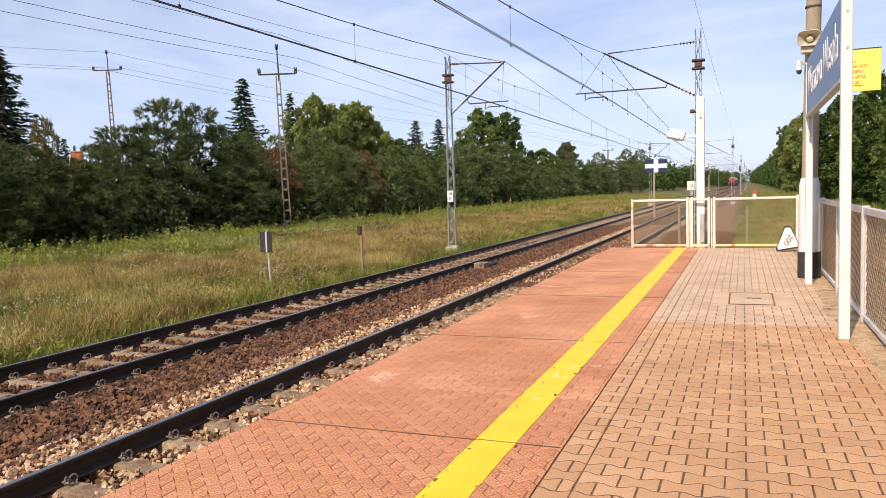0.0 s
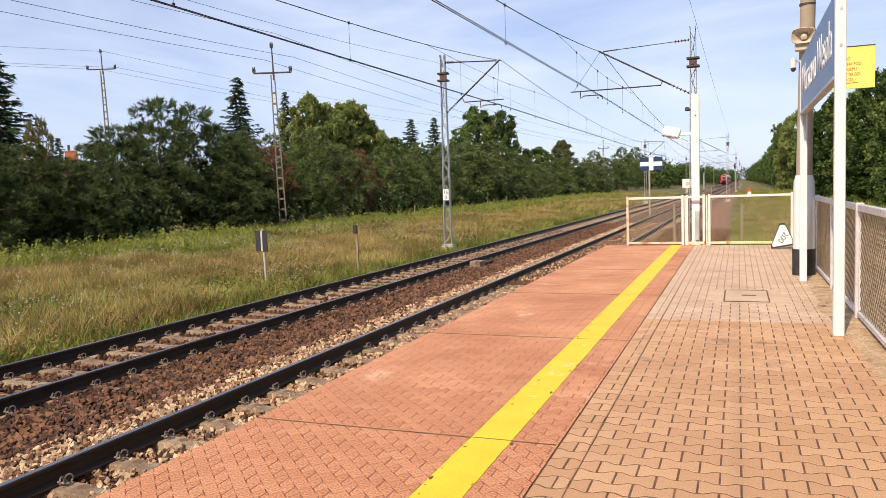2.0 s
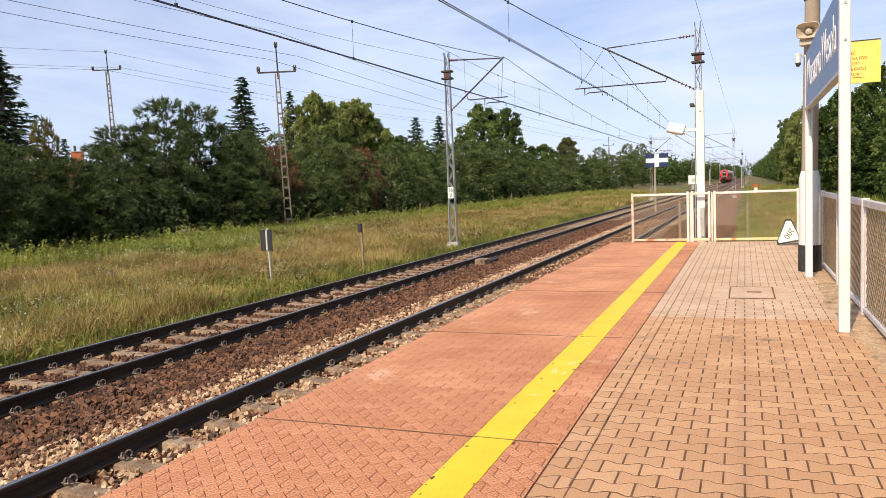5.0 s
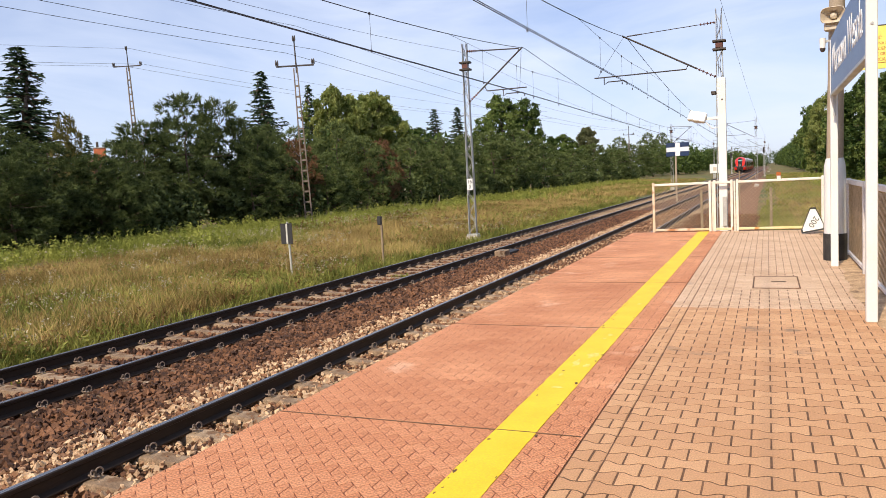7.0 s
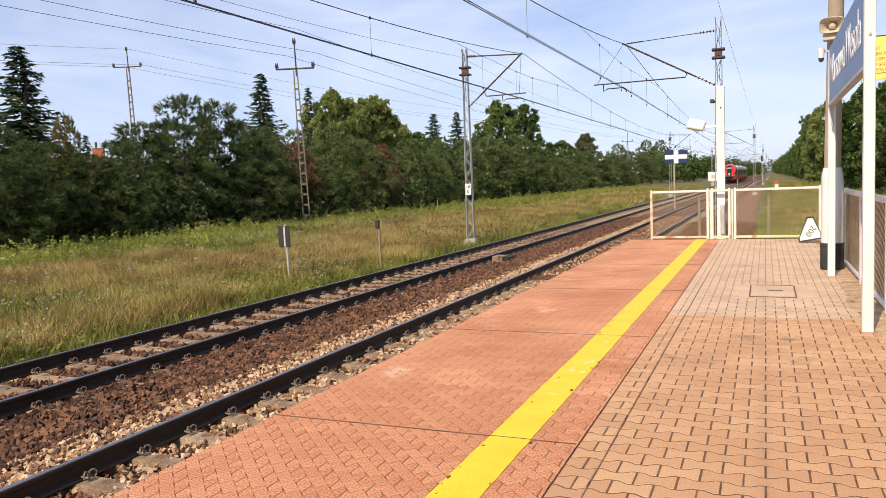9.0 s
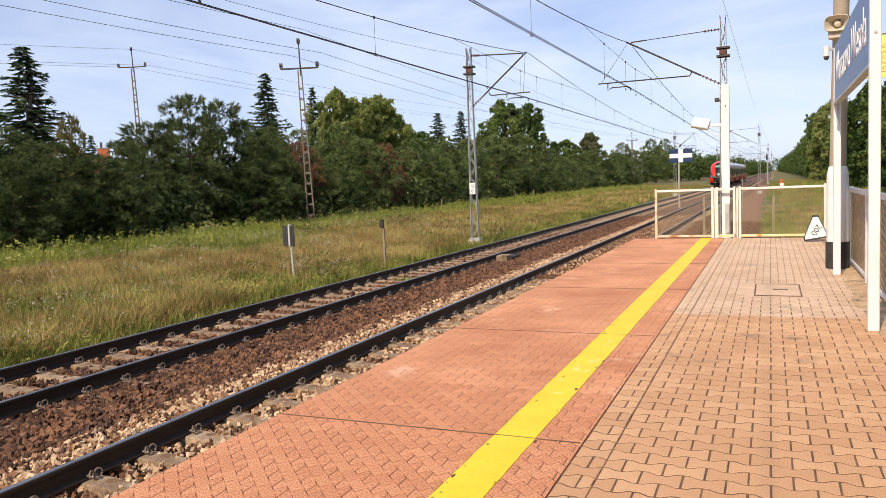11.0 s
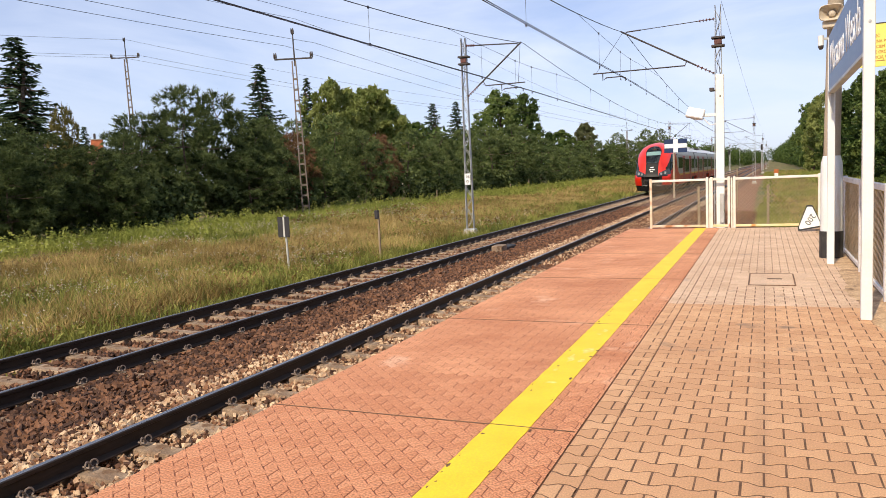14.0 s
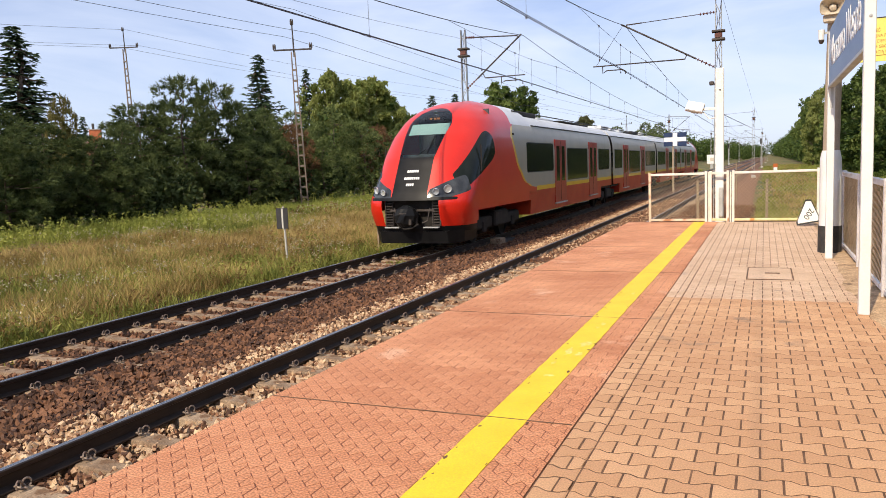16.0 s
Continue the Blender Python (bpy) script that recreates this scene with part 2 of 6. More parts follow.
# ---- mesh helpers ----
class Geo:
    def __init__(self):
        self.v, self.f = [], []

    def add(self, vs, fs):
        k = len(self.v)
        self.v += [tuple(p) for p in vs]
        self.f += [tuple(i + k for i in f) for f in fs]
        return self

    def box(self, c, s, m=None, b=0.0):
        """A box of size s round c, its edges chamfered by b; m turns and moves it."""
        hx, hy, hz = s[0] / 2, s[1] / 2, s[2] / 2
        if b <= 0:
            vs = [Vector((c[0] + i * hx, c[1] + j * hy, c[2] + k * hz)) for k in (-1, 1) for j in (-1, 1) for i in (-1, 1)]
            fs = [(0, 2, 3, 1), (4, 5, 7, 6), (0, 1, 5, 4), (2, 6, 7, 3), (0, 4, 6, 2), (1, 3, 7, 5)]
        else:
            q = bmesh.new()
            bmesh.ops.create_cube(q, size=1, matrix=Matrix.Diagonal((*s, 1)))
            bmesh.ops.bevel(q, geom=q.edges[:], offset=b, segments=1, affect="EDGES")
            q.verts.index_update()
            vs = [p.co + Vector(c) for p in q.verts]
            fs = [[p.index for p in f.verts] for f in q.faces]
            q.free()
        return self.add([m @ p for p in vs] if m else vs, fs)

    def cyl(self, p0, p1, r0, r1=None, n=10, caps=True):
        r1 = r0 if r1 is None else r1
        p0, p1 = Vector(p0), Vector(p1)
        d = (p1 - p0).normalized()
        u = d.orthogonal().normalized()
        w = d.cross(u)
        ring = [(u * math.cos(2 * math.pi * i / n) + w * math.sin(2 * math.pi * i / n)) for i in range(n)]
        vs = [p0 + o * r0 for o in ring] + [p1 + o * r1 for o in ring]
        fs = [(i, (i + 1) % n, n + (i + 1) % n, n + i) for i in range(n)]
        if caps:
            fs += [tuple(range(n))[::-1], tuple(range(n, 2 * n))]
        return self.add(vs, fs)

    def tube(self, pts, r, n=6):
        pts = [Vector(p) for p in pts]
        vs, fs = [], []
        up = Vector((0.13, 0.21, 0.97))
        for i, p in enumerate(pts):
            d = (pts[min(i + 1, len(pts) - 1)] - pts[max(i - 1, 0)]).normalized()
            u = d.cross(up)
            u = u.normalized() if u.length > 1e-4 else d.orthogonal().normalized()
            w = d.cross(u)
            vs += [p + (u * math.cos(2 * math.pi * k / n) + w * math.sin(2 * math.pi * k / n)) * r for k in range(n)]
        for i in range(len(pts) - 1):
            for k in range(n):
                a, b = i * n + k, i * n + (k + 1) % n
                fs.append((a, b, b + n, a + n))
        fs += [tuple(range(n))[::-1], tuple(range((len(pts) - 1) * n, len(pts) * n))]
        return self.add(vs, fs)

    def lathe(self, profile, m=None, n=16):
        """Turns (radius, height) pairs about z."""
        vs = [Vector((r * math.cos(2 * math.pi * i / n), r * math.sin(2 * math.pi * i / n), h)) for r, h in profile for i in range(n)]
        fs = [(j * n + i, j * n + (i + 1) % n, (j + 1) * n + (i + 1) % n, (j + 1) * n + i) for j in range(len(profile) - 1) for i in range(n)]
        return self.add([m @ p for p in vs] if m else vs, fs)

    def prism(self, poly, d0, d1, axis="y"):
        """A polygon drawn out from d0 to d1. axis y: poly is (x, z); axis x: (y, z); axis z: (x, y)."""
        k = len(poly)
        put = {"y": lambda a, b, d: (a, d, b), "x": lambda a, b, d: (d, a, b), "z": lambda a, b, d: (a, b, d)}[axis]
        vs = [put(a, b, d0) for a, b in poly] + [put(a, b, d1) for a, b in poly]
        fs = [tuple(range(k)), tuple(range(k, 2 * k))[::-1]] + [(i, k + i, k + (i + 1) % k, (i + 1) % k) for i in range(k)]
        return self.add(vs, fs)

    def mesh(self, name, mat, smooth=False):
        me = bpy.data.meshes.new(name)
        me.from_pydata(self.v, [], self.f)
        q = bmesh.new()
        q.from_mesh(me)
        if len(q.faces) < 60000:
            bmesh.ops.recalc_face_normals(q, faces=q.faces[:])
        q.to_mesh(me)
        q.free()
        for one in (mat if isinstance(mat, (list, tuple)) else [mat]):
            me.materials.append(one)
        if smooth:
            me.polygons.foreach_set("use_smooth", [True] * len(me.polygons))
            me.set_sharp_from_angle(angle=radians(38))
        return me


def part(name, geo, mat, parent=None, label="", smooth=False, m=None, kind=""):
    ob = new(name, geo.mesh(name, mat, smooth) if isinstance(geo, Geo) else geo)
    if parent:
        ob.parent = parent
    if m is not None:
        ob.matrix_basis = m
    return tagged(ob, label, kind=kind)


def thing(name, m, label, category, group="", kind=""):
    ob = new(name)
    ob.empty_display_size = 0.2
    ob.matrix_basis = m
    return tagged(ob, label, category, group, kind)


def text_mesh(words, size, mat, stretch=1.0, depth=0.002):
    c = bpy.data.curves.new("lettering", "FONT")
    c.body, c.size, c.align_x, c.align_y, c.extrude = words, size, "CENTER", "CENTER", depth
    tmp = bpy.data.objects.new("lettering", c)
    scene.collection.objects.link(tmp)
    me = bpy.data.meshes.new_from_object(tmp.evaluated_get(bpy.context.evaluated_depsgraph_get()))
    bpy.data.objects.remove(tmp)
    me.transform(Matrix.Diagonal((stretch, 1, 1, 1)))
    me.materials.clear()
    me.materials.append(mat)
    return me


# ---- the line: near track, far track, and how they bend away ----
RAIL_Z, NEAR, FAR = -0.76, -4.466, -8.32
EDGE, SLAB, FENCE_X, END_Y = -2.77, -0.88, 1.07, 17.3


def bend(y):
    d = max(0.0, y - 45)
    return 0.0105 * (d * d / 60 if d < 30 else d - 15)


def rise(y):
    d = max(0.0, y - 60)
    return 0.0030 * (d * d / 60 if d < 30 else d - 15)


STEPS = [-14, 0, 20, 45, 50, 55, 60, 65, 70, 75, 85, 100, 130, 170, 220, 280, 350, 430, 520]


def swept(profile, x0, z0, steps=STEPS):
    g = Geo()
    k = len(profile)
    vs = [(x0 + a + bend(y), y, z0 + b + rise(y)) for y in steps for a, b in profile]
    fs = [(j * k + i, j * k + (i + 1) % k, (j + 1) * k + (i + 1) % k, (j + 1) * k + i) for j in range(len(steps) - 1) for i in range(k)]
    fs += [tuple(range(k)), tuple(range((len(steps) - 1) * k, len(steps) * k))[::-1]]
    return g.add(vs, fs)


RAIL = [(-0.075, -0.172), (0.075, -0.172), (0.075, -0.160), (0.012, -0.135), (0.009, -0.050), (0.036, -0.036), (0.036, -0.008), (0.026, -0.0005),
        (-0.026, -0.0005), (-0.036, -0.008), (-0.036, -0.036), (-0.009, -0.050), (-0.012, -0.135), (-0.075, -0.160)]


def clip_mesh():
    """A spring clip: two upright loops of bar side by side, with the bar between."""
    g = Geo()
    pts = []
    for i in range(9):
        a = math.radians(-60 + 300 * i / 8)
        pts.append((0.02 + 0.028 * math.cos(a) * 0.4, -0.035 - 0.030 * math.cos(a), 0.045 + 0.034 * math.sin(a)))
    g.tube(pts, 0.0085, 5)
    g.tube([(x, -y, z) for x, y, z in pts], 0.0085, 5)
    g.tube([(-0.035, -0.03, 0.03), (0.03, -0.02, 0.02), (0.05, 0, 0.02), (0.03, 0.02, 0.02), (-0.035, 0.03, 0.03)], 0.0085, 5)
    return g.mesh("clip", CLIP_STEEL, True)


def sleeper_geo(g, m):
    """A prestressed sleeper 2.5 m long: sloped sides, rail seats, and a lower waist."""
    xs = [(-1.25, 0.0, 0.13), (-0.95, 0.0, 0.135), (-0.52, 0.0, 0.135), (-0.38, -0.015, 0.125), (0.38, -0.015, 0.125), (0.52, 0.0, 0.135), (0.95, 0.0, 0.135), (1.25, 0.0, 0.13)]
    vs = []
    for x, z, w in xs:
        vs += [m @ Vector(p) for p in ((x, -w - 0.02, -0.2), (x, -w + 0.03, z - 0.012), (x, -w + 0.042, z), (x, w - 0.042, z), (x, w - 0.03, z - 0.012), (x, w + 0.02, -0.2))]
    fs = [(j * 6 + i, j * 6 + i + 1, (j + 1) * 6 + i + 1, (j + 1) * 6 + i) for j in range(7) for i in range(5)]
    fs += [tuple(range(6)), tuple(range(42, 48))[::-1]]
    return g.add(vs, fs)


def build_track(name, x0, label, y0, bare):
    tr = thing(name, pose(0, 0, 0), label, "track", kind="structure")
    for s in (-0.7525, 0.7525):
        rail = part("rail", swept(RAIL, x0 + s, RAIL_Z), RAIL_STEEL, tr, "dark rusty steel rail with a worn running top")
        part("running_band", swept([(-0.027, -0.0003), (0.027, -0.0003), (0.024, 0.0015), (-0.024, 0.0015)], x0 + s, RAIL_Z), RAIL_TOP, rail, "bright worn rail top")
    me = sleeper_geo(Geo(), Matrix()).mesh("sleeper", SLEEPER)
    cm = clip_mesh()
    rng = random.Random(int(-x0 * 10))
    far, far_clips = Geo(), Geo()
    for i in range(int((430 - y0) / 0.602)):
        y = y0 + 0.602 * i
        m = pose(x0 + bend(y), y, RAIL_Z + rise(y) - 0.177, 0, 0, rng.uniform(-0.4, 0.4))
        if y < 45:
            sl = part("sleeper", me, None, tr, m=m)
            for cx in bare:
                part("clip", cm, None, sl, m=pose(cx[0], 0, 0.008, 0, 0, cx[1]))
        elif y < 220:
            sleeper_geo(far, m)
            if y < 75:
                for cx in bare:
                    far_clips.box((0, 0, 0), (0.05, 0.13, 0.07), m @ pose(cx[0], 0, 0.045))
    part("distant_sleepers", far, SLEEPER, tr, "row of concrete sleepers running into the distance", kind="stuff")
    part("distant_clips", far_clips, CLIP_STEEL, tr, "row of rail clips running into the distance", kind="stuff")
    return tr


Y_SLEEPER = 4.465 - 0.602 * 12
build_track("track_near", NEAR, "near railway track of dark rails on concrete sleepers", Y_SLEEPER, [(-0.65, 0), (0.65, 180)])
build_track("track_far", FAR, "far railway track of dark rails on concrete sleepers", Y_SLEEPER + 0.2, [(-0.65, 0), (0.855, 0)])

# ballast bed under both tracks
bed = [(-10.35, -1.12), (-9.75, -0.985), (-9.2, -1.03), (-7.5, -1.04), (-7.1, -0.995), (-6.35, -0.965), (-5.7, -0.97), (-5.3, -1.04), (-3.7, -1.05), (-3.1, -0.99), (-2.6, -0.97), (-1.9, -1.12), (-1.9, -1.5), (-10.35, -1.5)]
tagged(part("ballast_bed", swept(bed, 0, 0), BALLAST_FAR), "rust-brown crushed stone bed under the rails", "ballast", kind="structure")


def stones(name, mat, label, boxes, seed):
    """Loose crushed stones: squashed uneven lumps strewn over stretches (x0, x1, y0, y1, count, size, z)."""
    r = np.random.RandomState(seed)
    base = np.array([(a, b, c) for c in (-1, 1) for b in (-1, 1) for a in (-1, 1)]) * 0.56
    tri = np.array([(0, 2, 1), (1, 2, 3), (4, 5, 6), (5, 7, 6), (0, 1, 4), (1, 5, 4), (2, 6, 3), (3, 6, 7), (0, 4, 2), (2, 4, 6), (1, 3, 5), (3, 7, 5)])
    vs, fs, k = [], [], 0
    for x0, x1, y0, y1, count, size, z in boxes:
        for _ in range(count):
            x, y = r.uniform(x0, x1), y0 + (y1 - y0) * r.rand()
            q, _r = np.linalg.qr(r.randn(3, 3))
            s = size * r.uniform(0.55, 1.25)
            pts = (base * (1 + r.uniform(-0.38, 0.30, (8, 1)))) * np.array((1.15, 0.9, 0.72)) @ q * s
            vs.append(pts + (x + bend(y), y, z + rise(y) + r.uniform(-0.015, 0.04)))
            fs.append(tri + k)
            k += 8
    v, f = np.concatenate(vs), np.concatenate(fs)
    me = bpy.data.meshes.new(name)
    me.from_pydata(v.tolist(), [], f.tolist())
    me.materials.append(mat)
    return tagged(new(name, me), label, "ballast", kind="stuff")


# ---- ground ----
def ground_height(x, y):
    if x > -9.8:
        h = -1.10 if x < -1.0 else -1.10 + 0.30 * min(1, (x + 1.0) / 4)
    else:
        h = -1.10 + 0.36 * min(1.0, max(0, (-x - 12.5) / 9.0))
    if y > 60 and x < -9:
        h += 0.003 * (y - 60) * min(1, (-x - 9) / 3)
    elif y > 60:
        h += rise(y) - 0.02
    return h


def build_ground():
    xs = [-2500, -600, -200, -90, -60, -45, -35, -30] + [-28 + i for i in range(31)] + [4, 6, 9, 14, 25, 60, 200, 600, 2500]
    ys = [-800, -150, -40, -15] + [-8 + 2 * i for i in range(45)] + [90, 105, 125, 150, 190, 250, 350, 500, 900, 3000]
    g = Geo()
    vs = []
    for y in ys:
        for x in xs:
            n = 0.07 * noise.noise((x * 0.35, y * 0.35, 0)) if x < -10.2 or x > 0 else 0
            vs.append((x, y, ground_height(x, y) + n))
    k = len(xs)
    g.add(vs, [(j * k + i, j * k + i + 1, (j + 1) * k + i + 1, (j + 1) * k + i) for j in range(len(ys) - 1) for i in range(k - 1)])
    return tagged(part("ground", g, GROUND, smooth=True), "dry meadow ground with green and straw patches", "ground", kind="structure")


build_ground()


# ---- platform ----
def wave(u):
    """The paver's stepped long edge: flat, slope, flat, slope over one length."""
    u = u % 1.0
    return 1 if u < 0.14 or u > 0.86 else (-1 if 0.36 < u < 0.64 else (1 - 2 * (u - 0.14) / 0.22 if u < 0.5 else -1 + 2 * (u - 0.64) / 0.22))


SAND = surf("drifted_sand", (0.34, 0.21, 0.115), (0.58, 0.40, 0.24), 5, 0.95, 0, 0.8, 60, 0.4, stain=((0.20, 0.12, 0.07), 4, 0.6), depth=0.01)
WORN = surf("worn_paint", (0.80, 0.55, 0.06), (0.84, 0.68, 0.24), 22, 0.8, 0, 0.4, 120, 0.25)
BONE, ZIGZAG = (0.183, 0.125, 0.0135), (0.186, 0.0945, 0.027)


def zig(u):
    """The zigzag block's long edge: two slanting teeth over one length."""
    u = (2 * u + 0.5) % 1.0
    return 1 - 2 * (u - 0.2) / 0.6 if 0.2 <= u <= 0.8 else (2 * (u - 0.8) / 0.4 - 1 if u > 0.8 else 2 * u / 0.4)


def paver(u0, u1, gap, end_gap, kind):
    """One interlocking block between u0 and u1 of its length, with a chamfered top: bone-shaped, or a zigzag band."""
    pw, pd, amp = kind
    if kind is BONE:
        us, lower, upper = (0.0, 0.14, 0.36, 0.64, 0.86, 1.0), (lambda u: -amp * wave(u)), (lambda u: amp * wave(u))
    else:
        us, lower, upper = (0.0, 0.15, 0.35, 0.65, 0.85, 1.0), (lambda u: amp * zig(u)), (lambda u: amp * zig(u))
    us = [u0] + [u for u in us if u0 < u < u1] + [u1]
    low = [(u * pw, lower(u) + gap) for u in us]
    top = [(u * pw, pd + upper(u) - gap) for u in us]
    low[0], low[-1] = (u0 * pw + end_gap, low[0][1]), (u1 * pw - end_gap, low[-1][1])
    top[0], top[-1] = (u0 * pw + end_gap, top[0][1]), (u1 * pw - end_gap, top[-1][1])
    ring = low + top[::-1]
    k, h = len(ring), len(low)
    c = 0.0013
    inner = []
    for i, (x, y) in enumerate(ring):
        dx = c if i in (0, k - 1) else (-c if i in (h - 1, h) else 0.0)
        inner.append((x + dx, y + (c if i < h else -c)))
    vs = [(x, y, 0.0) for x, y in inner] + [(x, y, -0.0013) for x, y in ring] + [(x, y, -0.03) for x, y in ring]
    half = [(i, i + 1, k - 2 - i, k - 1 - i) for i in range(h - 1)]
    fs = half + [(i, (i + 1) % k, k + (i + 1) % k, k + i)[::-1] for i in range(k)] + [(k + i, k + (i + 1) % k, 2 * k + (i + 1) % k, 2 * k + i)[::-1] for i in range(k)]
    return vs, fs


def lay_pavers(owner, x0, x1, y0, y1, gap, end_gap, mats, near_end, kind, far_end_mat=None, uneven=0.0006, skip=None, seed=1):
    """Rows of blocks from y0 to y1; those before near_end are pieces of their own, the rest one joined part a material."""
    rng = random.Random(seed)
    pw, pd, amp = kind
    cache, rest, count = {}, {}, 0
    for j in range(int((y1 - y0) / pd)):
        i = 0.0 if j % 2 == 0 else -0.5
        n = (x1 - x0) / pw
        while i < n - 0.02:
            u0, u1 = max(0.0, -i), min(1.0, n - i)
            if u1 - u0 > 0.12:
                key = (round(u0, 3), round(u1, 3))
                x, y = x0 + i * pw, y0 + j * pd
                if not (skip and skip(x + pw / 2, y + pd / 2)):
                    lie = pose(x + rng.uniform(-0.001, 0.001), y + rng.uniform(-0.001, 0.001), rng.uniform(-uneven, uneven), rng.uniform(-0.1, 0.1), rng.uniform(-0.1, 0.1), rng.uniform(-0.4, 0.4))
                    if y < near_end and count < 300:
                        if key not in cache:
                            cache[key] = Geo().add(*paver(*key, gap, end_gap, kind)).mesh("paver", mats[0])
                        part("paver", cache[key], None, owner, m=lie)
                        count += 1
                    else:
                        which = 1 if far_end_mat is None or y < far_end_mat else 2
                        vs, fs = paver(*key, gap, end_gap, kind)
                        rest.setdefault(which, Geo()).add([lie @ Vector(p) for p in vs], fs)
            i += 1
    for which, g in rest.items():
        tagged(part("pavers", g, mats[which], owner), "rows of interlocking concrete paving blocks", kind="stuff")


MANHOLE = (-0.16, 0.33, 9.06, 10.02)


def build_platform():
    body = Geo().box(((EDGE + 1.15) / 2 + 0.0, (END_Y - 12) / 2, -0.78), (1.15 - EDGE - 0.04, END_Y + 12, 1.5))
    pl = thing("platform", pose(0, 0, 0), "railway platform of concrete with block paving", "platform", kind="structure")
    part("platform_body", body, CONCRETE, pl, "weathered concrete platform wall")
    part("joint_bed", Geo().box(((SLAB + 1.15) / 2, 2.6, -0.0116), (1.15 - SLAB, END_Y * 2 - 5.2, 0.02)), JOINT, pl, "dark sand between paving blocks")
    part("red_joint_bed", Geo().box(((EDGE + SLAB) / 2, 2.6, -0.0116), (SLAB - EDGE - 0.012, END_Y * 2 - 5.2, 0.02)), JOINT_RED, pl, "reddish grout between paving blocks")
    # behind the camera the paving goes on as plain slabs
    part("rear_paving", Geo().box((-0.8, -5.2, -0.03), (3.9, 14.6, 0.06)), PAVER_TAN_FAR, pl)
    red = thing("red_paving", pose(0, 0, 0), "brick-red interlocking block paving along the platform edge", "paving", kind="structure")
    lay_pavers(red, EDGE + 0.004, SLAB - 0.002, 2.2, END_Y - 0.06, 0.0034, 0.0028, [PAVER_RED, PAVER_RED_FAR, PAVER_RED_FAR], 5.2, ZIGZAG, uneven=0.0005, seed=3)
    tan = thing("tan_paving", pose(0, 0, 0), "tan concrete interlocking block paving with dark joints", "paving", kind="structure")
    inside = lambda x, y: MANHOLE[0] - 0.08 < x < MANHOLE[1] + 0.08 and MANHOLE[2] - 0.06 < y < MANHOLE[3] + 0.06
    lay_pavers(tan, SLAB, -0.722, 2.16, END_Y - 0.05, 0.0056, 0.0046, [PAVER_TAN, PAVER_TAN_FAR, PAVER_GREY], 4.4, BONE, 7.68, seed=4)
    lay_pavers(tan, -0.720, FENCE_X - 0.02, 2.16, END_Y - 0.05, 0.0056, 0.0048, [PAVER_TAN, PAVER_TAN_FAR, PAVER_GREY], 6.6, BONE, 7.68, uneven=0.0006, skip=inside, seed=5)
    # the painted safety line, broken at the expansion joints
    line = thing("safety_line", pose(0, 0, 0), "worn yellow painted safety line along the platform", "platform line", kind="structure")
    cuts = [-8, 1.03, 3.84, 6.65, 9.46, 12.27, 15.08, 17.2]
    for a, b in zip(cuts, cuts[1:]):
        g = Geo()
        n = max(2, int((b - a) / 0.08))
        rng = random.Random(int(a * 10))
        vs = []
        for i in range(n + 1):
            y = a + 0.006 + (b - a - 0.012) * i / n
            xl, xr = -1.365 + rng.uniform(-0.003, 0.003), -1.135 + rng.uniform(-0.003, 0.003)
            vs += [(xl, y, 0.001), (xl, y, 0.0035), (xr, y, 0.0035), (xr, y, 0.001)]
        g.add(vs, [(i * 4 + k, i * 4 + k + 1, i * 4 + k + 5, i * 4 + k + 4) for i in range(n) for k in range(3)])
        part("painted_stretch", g, YELLOW_PAINT, line)
    wear = random.Random(8)
    for x, y, w, d in ((-1.22, 6.36, 0.07, 0.13), (-1.24, 6.22, 0.05, 0.06), (-1.20, 5.62, 0.10, 0.22), (-1.27, 5.36, 0.06, 0.30), (-1.19, 5.30, 0.05, 0.14), (-1.25, 4.72, 0.08, 0.06), (-1.30, 5.02, 0.03, 0.10), (-1.21, 7.9, 0.04, 0.1)):
        ring = [(x + w * 0.5 * math.cos(a) * wear.uniform(0.45, 1.15), y + d * 0.5 * math.sin(a) * wear.uniform(0.45, 1.15)) for a in np.linspace(0, 2 * math.pi, 15)[:-1]]
        part("worn_patch", Geo().prism(ring, 0.002, 0.0048, "z"), WORN, line, "bare pale patch where the paint has worn off")
    for _ in range(34):
        y = wear.uniform(2.9, 9.0)
        x = wear.choice((-1.355, -1.345, -1.15)) + wear.uniform(-0.02, 0.05) * wear.random()
        w, d = wear.uniform(0.004, 0.014), wear.uniform(0.006, 0.035)
        ring = [(x + w * math.cos(a) * wear.uniform(0.4, 1.1), y + d * math.sin(a) * wear.uniform(0.4, 1.1)) for a in np.linspace(0, 2 * math.pi, 8)[:-1]]
        part("paint_chip", Geo().prism(ring, 0.002, 0.0042, "z"), JOINT, line, "dark chip where the paint has flaked")
    strip = Geo()
    ys = np.linspace(2.3, END_Y - 0.3, 150)
    left = [0.90 + 0.07 * noise.noise((0.3, y * 1.3, 1.0)) + 0.05 * noise.noise((5.3, y * 5.0, 2.0)) - 0.07 * (1 if 7.6 < y < 11.5 else 0) for y in ys]
    strip.add([q for y, x in zip(ys, left) for q in ((x, y, 0.0015), (x + 0.05, y, 0.006), (1.10, y, 0.012 + 0.01 * noise.noise((1.0, y * 3, 0))))], [(i * 3 + k, i * 3 + k + 1, i * 3 + k + 4, i * 3 + k + 3) for i in range(149) for k in range(2)])
    tagged(part("sand_strip", strip, SAND, smooth=True), "drifted sand and dirt along the foot of the fence", "sand", kind="structure")
